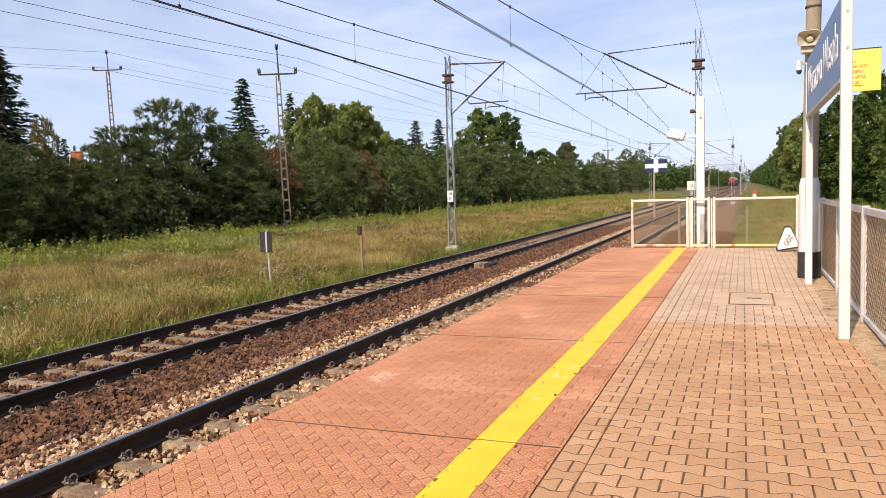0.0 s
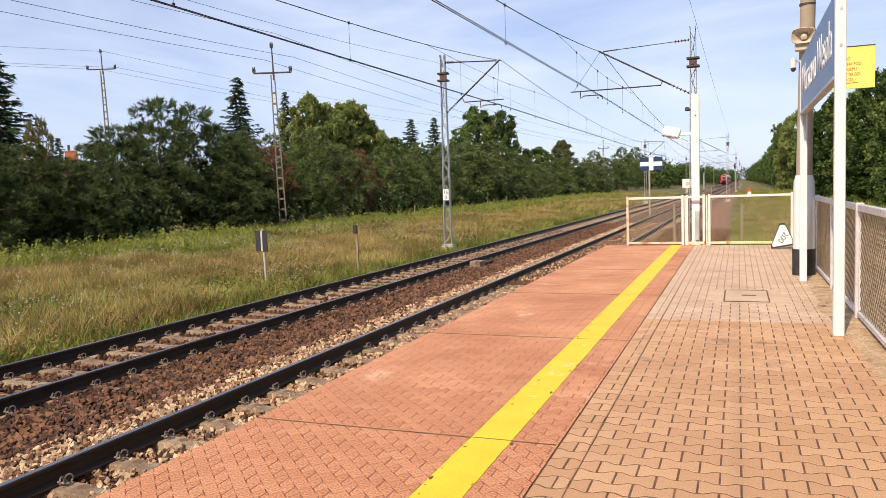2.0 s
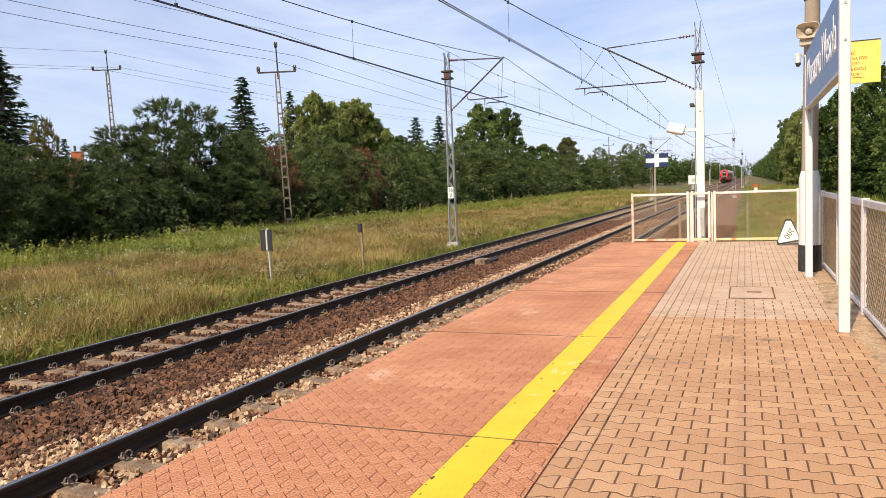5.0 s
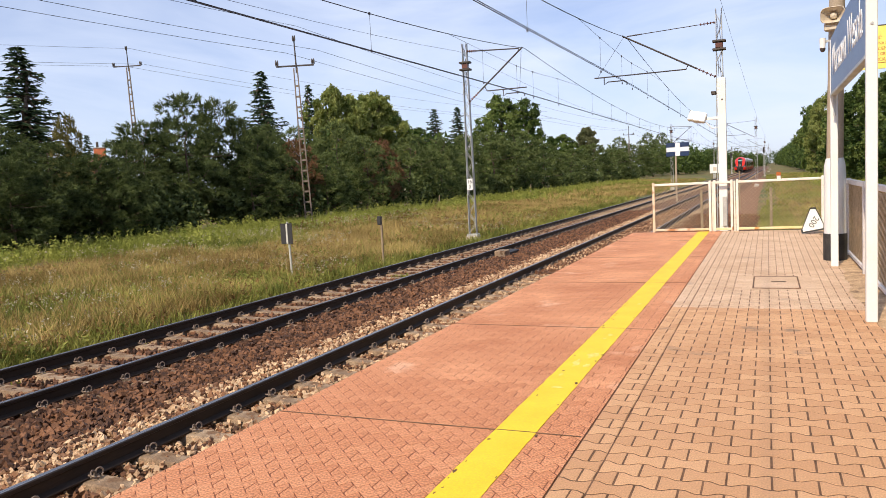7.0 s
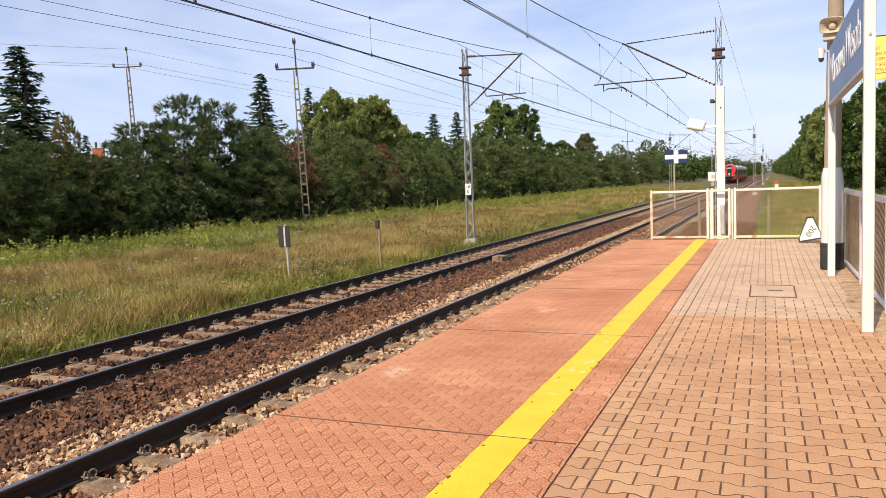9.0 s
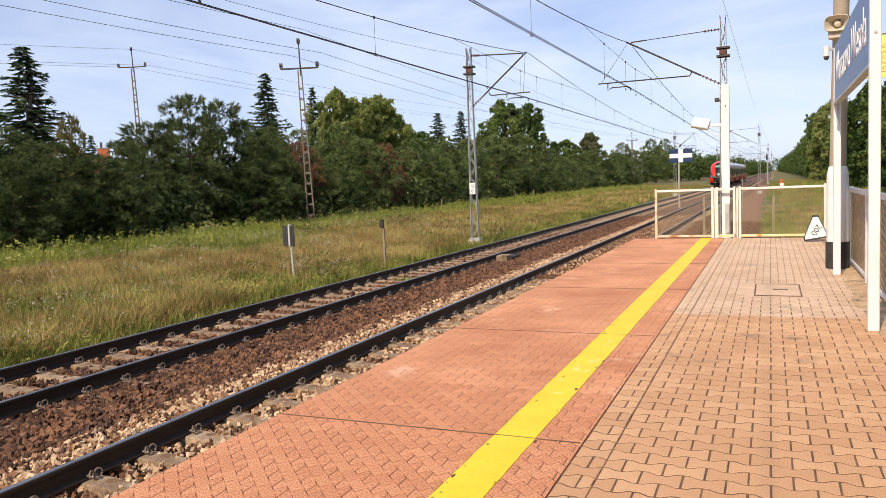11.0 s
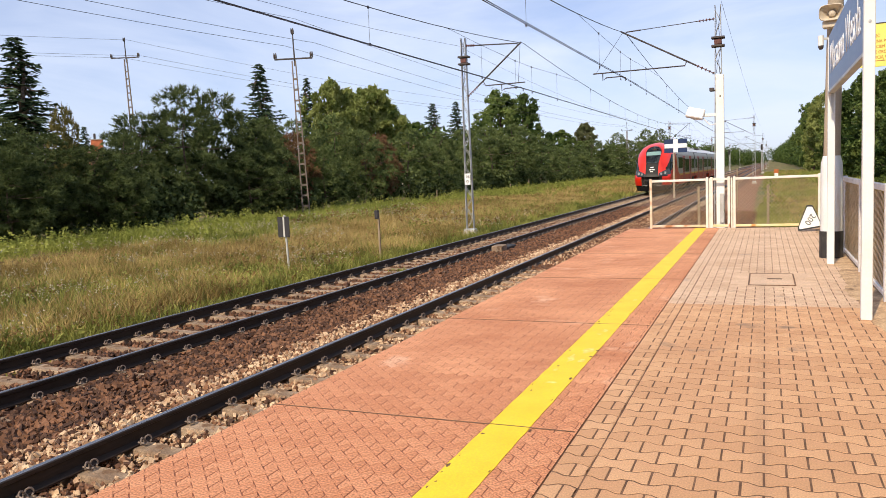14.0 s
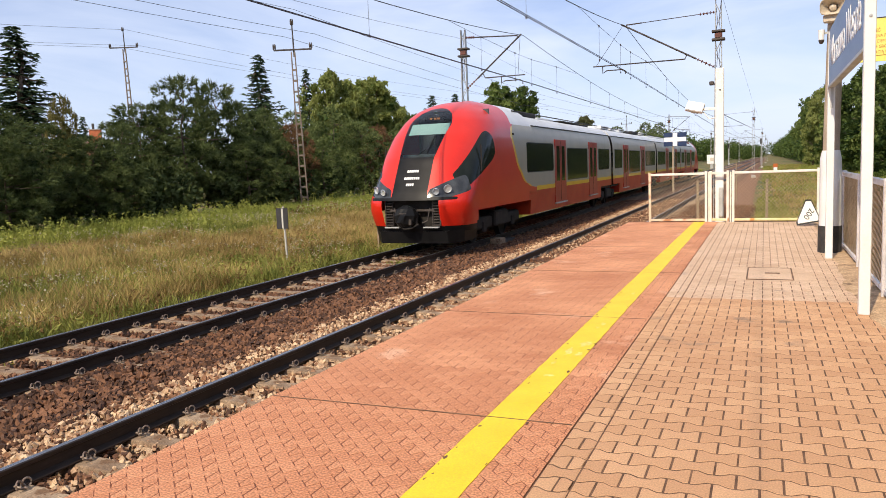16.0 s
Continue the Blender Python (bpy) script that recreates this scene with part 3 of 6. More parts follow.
    # expansion joints across the red paving
    for y in cuts[2:-1]:
        part("expansion_joint", Geo().box(((EDGE + SLAB) / 2, y, -0.001), (SLAB - EDGE - 0.03, 0.011, 0.007)), JOINT, pl, "dark expansion joint")
    # manhole cover in its frame
    x0, x1, y0, y1 = MANHOLE
    mh = thing("manhole_cover", pose((x0 + x1) / 2, (y0 + y1) / 2, 0), "rectangular concrete manhole cover set in the paving", "manhole")
    w, d = x1 - x0, y1 - y0
    part("surround", Geo().box((0, 0, -0.0098), (w + 0.34, d + 0.16, 0.018), None, 0.003), PAVER_GREY, mh, "pale mortar surround")
    g = Geo()
    for s in (-1, 1):
        g.box((s * (w / 2 - 0.007), 0, -0.004), (0.014, d, 0.02))
        g.box((0, s * (d / 2 - 0.010), -0.004), (w - 0.03, 0.020, 0.02))
    part("frame", g, RUST_COAT, mh, "rusty steel frame")
    part("lid", Geo().box((0, 0, -0.006), (w - 0.034, d - 0.046, 0.02), None, 0.004), PAVER_GREY, mh, "pale concrete lid")
    part("handle", Geo().box((0.03, 0.02, 0.004), (0.16, 0.07, 0.006), None, 0.002), RUST_COAT, mh, "rusty iron lifting plate")


build_platform()

# loose stones on the bed
stones("rusty_stones", STONE_RUST, "rust-brown crushed stones between the tracks", [(-7.4, -6.0, 2, 12, 8000, 0.046, -0.965), (-7.4, -5.95, 12, 24, 5500, 0.052, -0.962), (-7.4, -5.9, 24, 45, 3500, 0.062, -0.96),
       (-9.0, -7.6, 2, 14, 5000, 0.042, -1.005), (-9.0, -7.6, 14, 40, 4500, 0.052, -1.005), (-3.5, -1.7, 17.4, 40, 5000, 0.05, -0.985), (-5.1, -3.8, 17.4, 45, 4500, 0.05, -0.945), (-2.7, -0.3, 17.5, 40, 5000, 0.055, -1.02), (-6.2, -5.3, 2, 30, 2200, 0.04, -0.965), (-5.15, -3.9, 2, 18, 2600, 0.04, -1.005)], 5)
stones("pale_stones", STONE_PALE, "cream and pinkish fresh crushed stones beside the rail", [(-6.15, -5.3, 2, 12, 4200, 0.040, -0.96), (-6.1, -5.3, 12, 24, 3600, 0.046, -0.957), (-6.0, -5.3, 24, 45, 2400, 0.056, -0.955),
       (-5.15, -3.9, 2, 18, 6500, 0.040, -1.0), (-5.12, -3.8, 18, 45, 2600, 0.045, -0.94), (-9.75, -9.15, 3, 30, 900, 0.032, -1.0)], 6)


# beyond the platform the near track lies full of stone up to the sleeper tops
tagged(part("ballast_fill", swept([(-0.64, -0.93), (0.64, -0.93), (0.66, -1.05), (-0.66, -1.05)], NEAR, 0, [17.4] + STEPS[2:]), BALLAST_FAR), "rust-brown stone filling the near track", "ballast", kind="structure")

# ---- masts and wires ----
def lattice_mast(m, height, label, collar):
    """Two channel legs laced by zigzag flats, on a concrete foot."""
    th = thing("catenary_mast", m, label, "mast", "catenary masts")
    part("foundation", Geo().box((0, 0, 0.02), (0.5, 0.42, 0.3), None, 0.03), CONCRETE, th, "concrete foundation block")
    part("base_plate", Geo().box((0, 0, 0.2), (0.44, 0.28, 0.06), None, 0.01), GALV, th)
    for s in (-1, 1):
        g = Geo()
        n = [(s * 0.15, 0.17), (s * 0.085, height)]
        for a, b in ((-0.075, 0.010), (0.075, 0.010)):
            g.cyl((n[0][0], a, n[0][1]), (n[1][0], a, n[1][1]), 0.013, n=6)
        vs = []
        for x, z in n:
            vs += [(x - 0.005, -0.07, z), (x + 0.005, -0.07, z), (x + 0.005, 0.07, z), (x - 0.005, 0.07, z)]
        g.add(vs, [(0, 1, 5, 4), (1, 2, 6, 5), (2, 3, 7, 6), (3, 0, 4, 7)])
        part("leg", g, GALV, th)
    k = int(height / 0.42)
    for y in (-0.08, 0.08):
        g = Geo()
        for i in range(k):
            z0, z1 = 0.25 + i * (height - 0.4) / k, 0.25 + (i + 1) * (height - 0.4) / k
            w0, w1 = 0.15 - 0.065 * z0 / height, 0.15 - 0.065 * z1 / height
            s = 1 if i % 2 else -1
            g.tube([(s * w0, y, z0), (-s * w1, y, z1)], 0.012, 4)
        part("lacing", g, GALV, th)
    for z in (collar, collar + 0.27):
        part("collar", Geo().box((0, 0, z), (0.42, 0.3, 0.07), None, 0.012), DARK_STEEL, th, "dark clamp round the mast head")
    part("collar_core", Geo().box((0, 0, collar + 0.135), (0.24, 0.2, 0.19), None, 0.02), PORCELAIN, th, "red-brown insulator block")
    g = Geo()
    for s in (-1, 1):
        g.tube([(s * 0.05, -0.10, collar - 0.9), (s * 0.02, -0.11, collar - 0.5), (s * 0.08, -0.11, collar - 0.1)], 0.010, 4)
        g.tube([(s * 0.06, -0.10, collar + 0.3), (s * 0.02, -0.11, collar + 0.6), (s * 0.10, -0.08, height)], 0.010, 4)
    part("jumper_cable", g, CABLE, th, "dark cable tied down the mast head")
    return th


def insulator(g, p0, p1, n=5):
    p0, p1 = Vector(p0), Vector(p1)
    d = p1 - p0
    g.tube([p0, p1], 0.014, 6)
    for i in range(n):
        c = p0 + d * ((i + 0.5) / n)
        h = d.normalized() * 0.018
        g.cyl(c - h, c + h, 0.058, 0.03, 8)


def cantilever(th, side, reach, top, low, arm, wire_z):
    """The bracket that holds the wires over a track: strut, tie, and the registration arm with its bent steady arm. side: +1 points to +x."""
    at = lambda x, z: (side * x, 0, z)
    foot, tip = Vector(at(0.10, low)), Vector(at(reach, top))
    joint, knee = foot.lerp(tip, 0.2), foot.lerp(tip, 0.30)
    part("strut", Geo().tube([joint, tip + (tip - foot) * 0.02], 0.030, 8), DARK_STEEL, th, "sloping steel strut")
    tie0, tie1 = Vector(at(0.10, top + 0.12)), Vector(at(reach - 0.1, top))
    part("tie", Geo().tube([tie0.lerp(tie1, 0.18), tie1], 0.013 if side < 0 else 0.024, 6).tube([tie0.lerp(tie1, 0.82), tie1, at(reach - 0.12, top - 0.08)], 0.022, 6), DARK_STEEL, th)
    for p0, p1 in ((foot, joint), (tie0, tie0.lerp(tie1, 0.18))):
        g = Geo()
        insulator(g, p0, p1)
        part("insulator", g, PORCELAIN, th, "brown ribbed insulator")
    a0, a1 = arm
    part("registration_arm", Geo().tube([knee, at(a0 + 0.1, wire_z + 0.35), at(a1, wire_z + 0.35)], 0.022, 6), DARK_STEEL, th)
    s0 = a1 - 0.34 if side < 0 else a1 - 0.93
    s1 = reach - 0.06 if side < 0 else reach + 0.06
    k = 1 if s1 > s0 else -1
    part("steady_arm", Geo().tube([at(s0, wire_z + 0.33), at(s0, wire_z + 0.10), at(s0 + 0.14 * k, wire_z + 0.18), at(s1 - 0.1 * k, wire_z + 0.18), at(s1, wire_z + 0.12), at(s1, wire_z + 0.02)], 0.020, 6), DARK_STEEL, th, "bent steady arm holding the contact wire")
    part("stay_wire", Geo().tube([tip, at(a1 - 0.1 if side < 0 else a1 - 0.27, wire_z + 0.35)], 0.008, 4), CABLE, th)


def place_mast(x, y, side, reach, label):
    z = -1.0 + rise(y)
    th = lattice_mast(pose(x + bend(y), y, z), 7.61, label, 6.62 if side > 0 else 6.28)
    cantilever(th, side, reach, 7.19 if side > 0 else 7.06, 5.37, (0.75, 2.43) if side > 0 else (0.97, 4.2), 5.38)
    return th


L_X, R_X = -10.72, -1.42
LEFT_Y = [-20, 28.1, 94, 160, 226, 292]
RIGHT_Y = [-20, 27.6, 91, 158, 224, 290]
masts_left = [place_mast(L_X, y, 1, 2.28, "tall grey lattice overhead-line mast with a sloping bracket") for y in LEFT_Y]
masts_right = [place_mast(R_X, y, -1, 3.13, "tall grey lattice overhead-line mast beside the near track") for y in RIGHT_Y]

# kilometre plate on one mast
plate = part("plate", Geo().box((0, -0.13, 2.18), (0.24, 0.012, 0.44), None, 0.003), WHITE_PAINT, masts_left[1], "white kilometre plate with black figures")
for words, dz in (("16", 0.10), ("0", -0.10)):
    part("figures", text_mesh(words, 0.19, LETTER_BLACK), None, plate, m=pose(0, -0.14, 2.18 + dz, 90, 0, 0))


def span(x0, y0, z0, x1, y1, z1, sag, n=14):
    return [(x0 + (x1 - x0) * i / n, y0 + (y1 - y0) * i / n, z0 + (z1 - z0) * i / n - 4 * sag * (i / n) * (1 - i / n)) for i in range(n + 1)]


def overhead(name, x0, ys, label, high, low):
    """Carrying wire, twin contact wires, and at each mast a stitch wire slung under the carrying wire; droppers between."""
    th = thing(name, pose(0, 0, 0), label, "overhead wire")
    mess, cont, twin = Geo(), Geo(), Geo()

    def carry(y):
        for a, b in zip(ys, ys[1:]):
            if a <= y <= b:
                f = (y - a) / (b - a)
                return high + rise(y) - 4.8 * f * (1 - f)
        return high + rise(y)

    def dropper(y, top):
        x = x0 + bend(y)
        g = Geo().tube([(x, y, top), (x, y, low + rise(y))], 0.005, 4)
        part("dropper", g.box((x, y, low + rise(y) + 0.02), (0.03, 0.05, 0.06)).box((x, y, top), (0.03, 0.05, 0.06)), CABLE, th)

    for j, (a, b) in enumerate(zip(ys, ys[1:])):
        xa, xb, za, zb = x0 + bend(a), x0 + bend(b), rise(a), rise(b)
        s = 0.2 if j % 2 else -0.2
        mess.tube(span(xa, a, high + za, xb, b, high + zb, 1.2, 22), 0.011, 5)
        c = span(xa + s, a, low + za, xb - s, b, low + zb, 0.03, 22)
        cont.tube(c, 0.0095, 5)
        twin.tube([(x + 0.05, y, z) for x, y, z in c], 0.0085, 5)
        n = int((b - a - 18) / 5.2)
        for i in range(n):
            y = a + 9.3 + (b - a - 18.6) * (i + 0.5) / n
            dropper(y, carry(y))
    for y in ys[1:-1]:
        under = high + rise(y) - 0.78
        pts = [(-7.5, carry(y - 7.5)), (-4.7, under + 0.06), (-1.1, under), (1.0, under + 0.01), (4.9, under + 0.14), (8.8, carry(y + 8.8))]
        part("stitch_wire", Geo().tube([(x0 + bend(y + d), y + d, z) for d, z in pts], 0.006, 4), CABLE, th)
        for d, z in pts[1:-1]:
            dropper(y + d, z)
    part("carrying_wire", mess, CABLE, th)
    part("contact_wire", cont, CABLE, th)
    part("contact_wire", twin, CABLE, th)
    return th


overhead("overhead_line", FAR, LEFT_Y, "sagging carrying wire and contact wires over the far track", 6.17, 4.40)
overhead("overhead_line", NEAR, RIGHT_Y, "sagging carrying wire and contact wires over the near track", 6.03, 4.32)
# the return wire along the mast heads
for name, x, ys, z, side in (("return_wire", R_X + 0.12, RIGHT_Y, 6.68, 0.2), ("return_wire", L_X - 0.25, LEFT_Y, 6.35, 0.9)):
    g = Geo()
    for a, b in zip(ys, ys[1:]):
        g.tube(span(x + bend(a), a, z + rise(a), x + bend(b), b, z + rise(b), side), 0.005, 5)
    tagged(part(name, g, CABLE), "single dark wire strung along the mast heads", "overhead wire")


# ---- platform end: gates, column, fence, signs ----
def chain_link(w, h, pitch, r, mat, parent, x0, z0, label="wire mesh of diamonds"):
    """Diamond mesh filling a frame from x0, z0; thin bars both ways in the plane y = 0."""
    g = Geo()
    n = int((w + h) / pitch)
    for i in range(1, n + 1):
        d = i * pitch
        for flip in (0, 1):
            a, b = (max(0.0, d - h), min(d, h)), (min(d, w), max(0.0, d - w))
            pa, pb = [(p[0] if not flip else w - p[0], p[1]) for p in (a, b)]
            g.tube([(x0 + pa[0], 0.004 * (1 - 2 * flip), z0 + pa[1]), (x0 + pb[0], 0.004 * (1 - 2 * flip), z0 + pb[1])], r, 3)
    return part("wire_mesh", g, mat, parent, label)


def gate_panel(name, x0, x1, mats, label, z0=0.03, z1=1.06, mesh=True, y=17.1):
    th = thing(name, pose(x0, y, 0), label, "gate", "platform end gates")
    w, t = x1 - x0, 0.05
    part("side_post", Geo().box((t / 2, 0, (z0 + z1) / 2), (t, t, z1 - z0 + 0.05), None, 0.006), mats[0], th)
    part("side_post", Geo().box((w - t / 2, 0, (z0 + z1) / 2), (t, t, z1 - z0 + 0.05), None, 0.006), mats[1], th)
    part("top_rail", Geo().box((w / 2, 0, z1 - t / 2), (w - 2 * t, t - 0.006, t), None, 0.006), mats[1], th)
    part("bottom_rail", Geo().box((w / 2, 0, z0 + t / 2), (w - 2 * t, t - 0.006, t), None, 0.006), mats[2], th, "rust-stained bottom rail")
    if mesh:
        chain_link(w - 2 * t, z1 - z0 - 2 * t, 0.075, 0.0028, MESH_RUST, th, t, z0 + t)
    return th


gate_panel("gate", -2.3, -1.09, (RUST_CREAM, CREAM_PAINT, RUST_CREAM), "cream-painted steel mesh gate with rust at the foot")
gate_panel("gate", -1.05, -0.66, (CREAM_PAINT, CREAM_PAINT, YELLOWED), "narrow cream-painted steel gate frame", mesh=False)
gate_panel("gate", -0.60, 1.05, (CREAM_PAINT, CREAM_PAINT, YELLOWED), "wide cream-painted steel mesh panel across the platform end")
for x in (-1.07, -0.63):
    th = thing("gate_post", pose(x, 17.16, 0), "thin cream-painted steel gate post", "post", "gate posts")
    part("post", Geo().box((0, 0, 0.53), (0.035, 0.035, 1.06), None, 0.005), CREAM_PAINT, th)

col = thing("white_column", pose(-0.855, 17.3, 0), "square white steel column with floodlight and camera at the platform end", "column")
part("shaft", Geo().box((0, 0, 1.6), (0.165, 0.15, 3.24), None, 0.008), WHITE_PAINT, col)
part("cabinet", Geo().box((0.03, -0.10, 0.42), (0.085, 0.05, 0.62), None, 0.006), GALV, col, "small grey steel box")
part("bracket", Geo().box((-0.2, -0.03, 2.39), (0.42, 0.05, 0.06), pose(0, 0, 0, 0, 0, 0), 0.006).tube([(-0.08, -0.03, 2.2), (-0.2, -0.06, 2.18), (-0.33, -0.05, 2.33)], 0.012, 6), WHITE_PAINT, col)
fl = part("floodlight", Geo().box((0, 0, 0), (0.36, 0.09, 0.22), None, 0.012).box((0, 0.08, -0.02), (0.16, 0.09, 0.12), None, 0.01), WHITE_PAINT, col, "white rectangular floodlight tilted down", m=pose(-0.49, -0.06, 2.44, -28, 14, -8))
part("lens", Geo().box((0, 0, 0), (0.34, 0.006, 0.20)), LETTER_WHITE, fl, m=pose(0, -0.05, 0))
cm = part("camera_box", Geo().box((-0.16, 0, 2.92), (0.09, 0.16, 0.075), None, 0.01).box((-0.09, 0, 2.9), (0.06, 0.03, 0.03)), DARK_STEEL, col, "small dark surveillance camera")
part("knob", Geo().cyl((0.01, -0.078, 2.77), (0.01, -0.085, 2.77), 0.016, n=10), DARK_STEEL, col)


def fence_panel(y0, y1):
    th = thing("mesh_fence_panel", pose(FENCE_X, y0, 0, 0, 0, 90), "pale steel-framed wire mesh fence panel at the back of the platform", "fence", "fence panels")
    w = y1 - y0
    part("post", Geo().box((0.04, 0, 0.54), (0.07, 0.07, 1.14), None, 0.008), FENCE_PAINT, th)
    part("top_rail", Geo().box((w / 2 + 0.04, 0, 1.065), (w - 0.07, 0.05, 0.065), None, 0.006), FENCE_PAINT, th)
    part("bottom_rail", Geo().box((w / 2 + 0.04, 0, 0.06), (w - 0.07, 0.04, 0.05), None, 0.006), FENCE_PAINT, th)
    part("frame_bar", Geo().box((0.13, 0, 0.56), (0.03, 0.03, 0.93), None, 0.004), FENCE_PAINT, th)
    part("frame_bar", Geo().box((w - 0.05, 0, 0.56), (0.03, 0.03, 0.93), None, 0.004), FENCE_PAINT, th)
    chain_link(w - 0.2, 0.93, 0.088, 0.0055, WIRE_MESH, th, 0.145, 0.095)
    return th


for i in range(8):
    fence_panel(1.77 + 2.1 * i - 2.1, 1.77 + 2.1 * i)
kerb = part("kerb", Geo().box((1.13, 2.6, -0.1), (0.09, 29.2, 0.24), None, 0.01), CONCRETE)
tagged(kerb, "low concrete kerb under the fence", "kerb", kind="structure")

# station name board on two posts
sign = thing("station_sign", pose(0.80, 7.23, 0), "blue enamel station name board on two white square posts", "station sign")
for y, h in ((0.0, 2.88), (3.82, 2.88)):
    part("post", Geo().box((0.0, y, h / 2), (0.085, 0.085, h), None, 0.006), WHITE_PAINT, sign, "white square steel post")
board = part("board", Geo().box((-0.01, 1.91, 2.56), (0.05, 3.72, 0.69), None, 0.006), BLUE_SIGN, sign, "blue enamel board with white lettering")
part("lettering", text_mesh("Warszawa Weso\u0142a", 0.50, LETTER_WHITE, 0.86), None, board, "white station name", m=pose(-0.037, 1.91, 2.56, 90, 0, -90))
part("edge_rail", Geo().box((-0.01, 1.91, 2.195), (0.07, 3.72, 0.03)), GALV, board, "grey steel edge")
g = Geo()
for z in (2.75, 2.45):
    g.cyl((0.0, -0.044, z), (0.0, -0.05, z), 0.012, n=8)
part("bolts", g, GALV, sign)
part("brace", Geo().box((0.0, 3.70, 2.1), (0.03, 0.03, 0.34), pose(0, 0, 0)), GALV, sign)

# round concrete pole with a loudspeaker
pole = thing("concrete_pole", pose(0.86, 11.78, 0), "round grey concrete pole with a white-painted foot and black band", "pole")
part("black_band", Geo().lathe([(0.0, 0.0), (0.150, 0.0), (0.150, 0.37), (0.0, 0.37)], n=24), BLACK_PAINT, pole, "chipped black paint band")
part("white_foot", Geo().lathe([(0.139, 0.37), (0.137, 1.2), (0.133, 1.30), (0.11, 1.40), (0.0, 1.40)], n=24), WHITE_PAINT, pole, "white-painted foot", smooth=True)
part("shaft", Geo().cyl((0, 0, 1.36), (0.14, 0.0, 9.5), 0.105, 0.075, 20), POLE_CONCRETE, pole, smooth=True)
part("straps", Geo().cyl((0.035, 0, 3.36), (0.035, 0, 3.39), 0.105, n=20).cyl((0.035, 0, 3.72), (0.035, 0, 3.745), 0.104, n=20), DARK_STEEL, pole)
horn = thing("loudspeaker", pose(0.84, 11.58, 3.27, 90, 0, -10) @ Matrix.Diagonal((0.74, 0.74, 0.85, 1)), "beige rectangular horn loudspeaker strapped to the pole", "loudspeaker")
g = Geo()
ringv = []
prof = [(0.19, 0.135, 0.13), (0.20, 0.145, 0.12), (0.19, 0.135, 0.11), (0.13, 0.09, 0.03), (0.06, 0.05, -0.05)]
n = 24
for a, b, z in prof:
    for i in range(n):
        t = 2 * math.pi * i / n
        k = (abs(math.cos(t)) ** 4 + abs(math.sin(t)) ** 4) ** -0.25
        ringv.append((a * k * math.cos(t), b * k * math.sin(t), z))
g.add(ringv, [(j * n + i, j * n + (i + 1) % n, (j + 1) * n + (i + 1) % n, (j + 1) * n + i) for j in range(len(prof) - 1) for i in range(n)])
part("bell", g, BEIGE, horn, "beige flared bell", smooth=True)
part("throat", Geo().lathe([(0.0, 0.06), (0.03, 0.055), (0.055, 0.03), (0.058, -0.06), (0.0, -0.06)], n=16), BEIGE, horn, smooth=True)
part("driver", Geo().cyl((0, 0, -0.05), (0, 0, -0.14), 0.07, 0.065, 16), BEIGE, horn)
part("lower_box", Geo().box((-0.02, -0.19, 0.0), (0.26, 0.13, 0.14), None, 0.015), BEIGE, horn)
cctv = thing("dome_camera", pose(0.71, 11.62, 2.93), "small white dome camera on a short bracket", "camera")
part("housing", Geo().cyl((0, 0, -0.06), (0, 0, 0.07), 0.035, 0.04, 12), WHITE_PAINT, cctv)
part("dome", Geo().lathe([(0.0, -0.115), (0.02, -0.108), (0.033, -0.085), (0.036, -0.06)], n=12), DARK_STEEL, cctv, smooth=True)
part("bracket", Geo().box((0.07, 0.03, 0.03), (0.12, 0.03, 0.03)), GALV, cctv)

# yellow warning plate on its post behind the fence
warn = thing("warning_sign", pose(1.38, 12.6, -0.05), "yellow enamel warning plate with red lettering on a steel post", "warning sign")
part("post", Geo().cyl((0, 0.05, 0), (0, 0.05, 3.35), 0.03, n=12), GALV, warn)
pl_w = part("plate", Geo().box((0.09, 0, 2.98), (0.74, 0.012, 0.60), None, 0.003), SIGN_YELLOW, warn)
part("top_edge", Geo().box((0.09, -0.002, 3.285), (0.74, 0.016, 0.014)), DARK_STEEL, pl_w)
for i, words in enumerate(("SIE\u0106", "TRAKCYJNA POD", "NAPI\u0118CIEM !", "WEJ\u015aCIE GROZI", "\u015aMIERCI\u0104 !")):
    part("lettering", text_mesh(words, 0.062, SIGN_RED, 0.80, 0.0012), None, pl_w, "red capital lettering", m=pose(0.09, -0.008, 3.11 - 0.075 * i, 90, 0, 0))
part("rule", Geo().box((0.09, -0.008, 2.765), (0.3, 0.003, 0.008)), SIGN_RED, pl_w)

# triangular marker leaning at the gate
tri = thing("speed_marker", pose(0.80, 16.05, 0.012, -12, 0, 6), "white triangular marker plate with black figures leaning before the gate", "marker")
shape = [(-0.20, 0.0), (0.20, 0.07), (0.20, 0.16), (0.06, 0.50), (-0.04, 0.50), (-0.21, 0.06)]
part("edge", Geo().prism(shape, 0.0, 0.012), LETTER_BLACK, tri, "black edge")
part("face", Geo().prism([(x * 0.88, 0.035 + z * 0.86) for x, z in shape], -0.004, 0.0), WHITE_PAINT, tri)
part("figures", text_mesh("200", 0.15, LETTER_BLACK), None, tri, m=pose(0.01, -0.007, 0.22, 90, 124, 0))


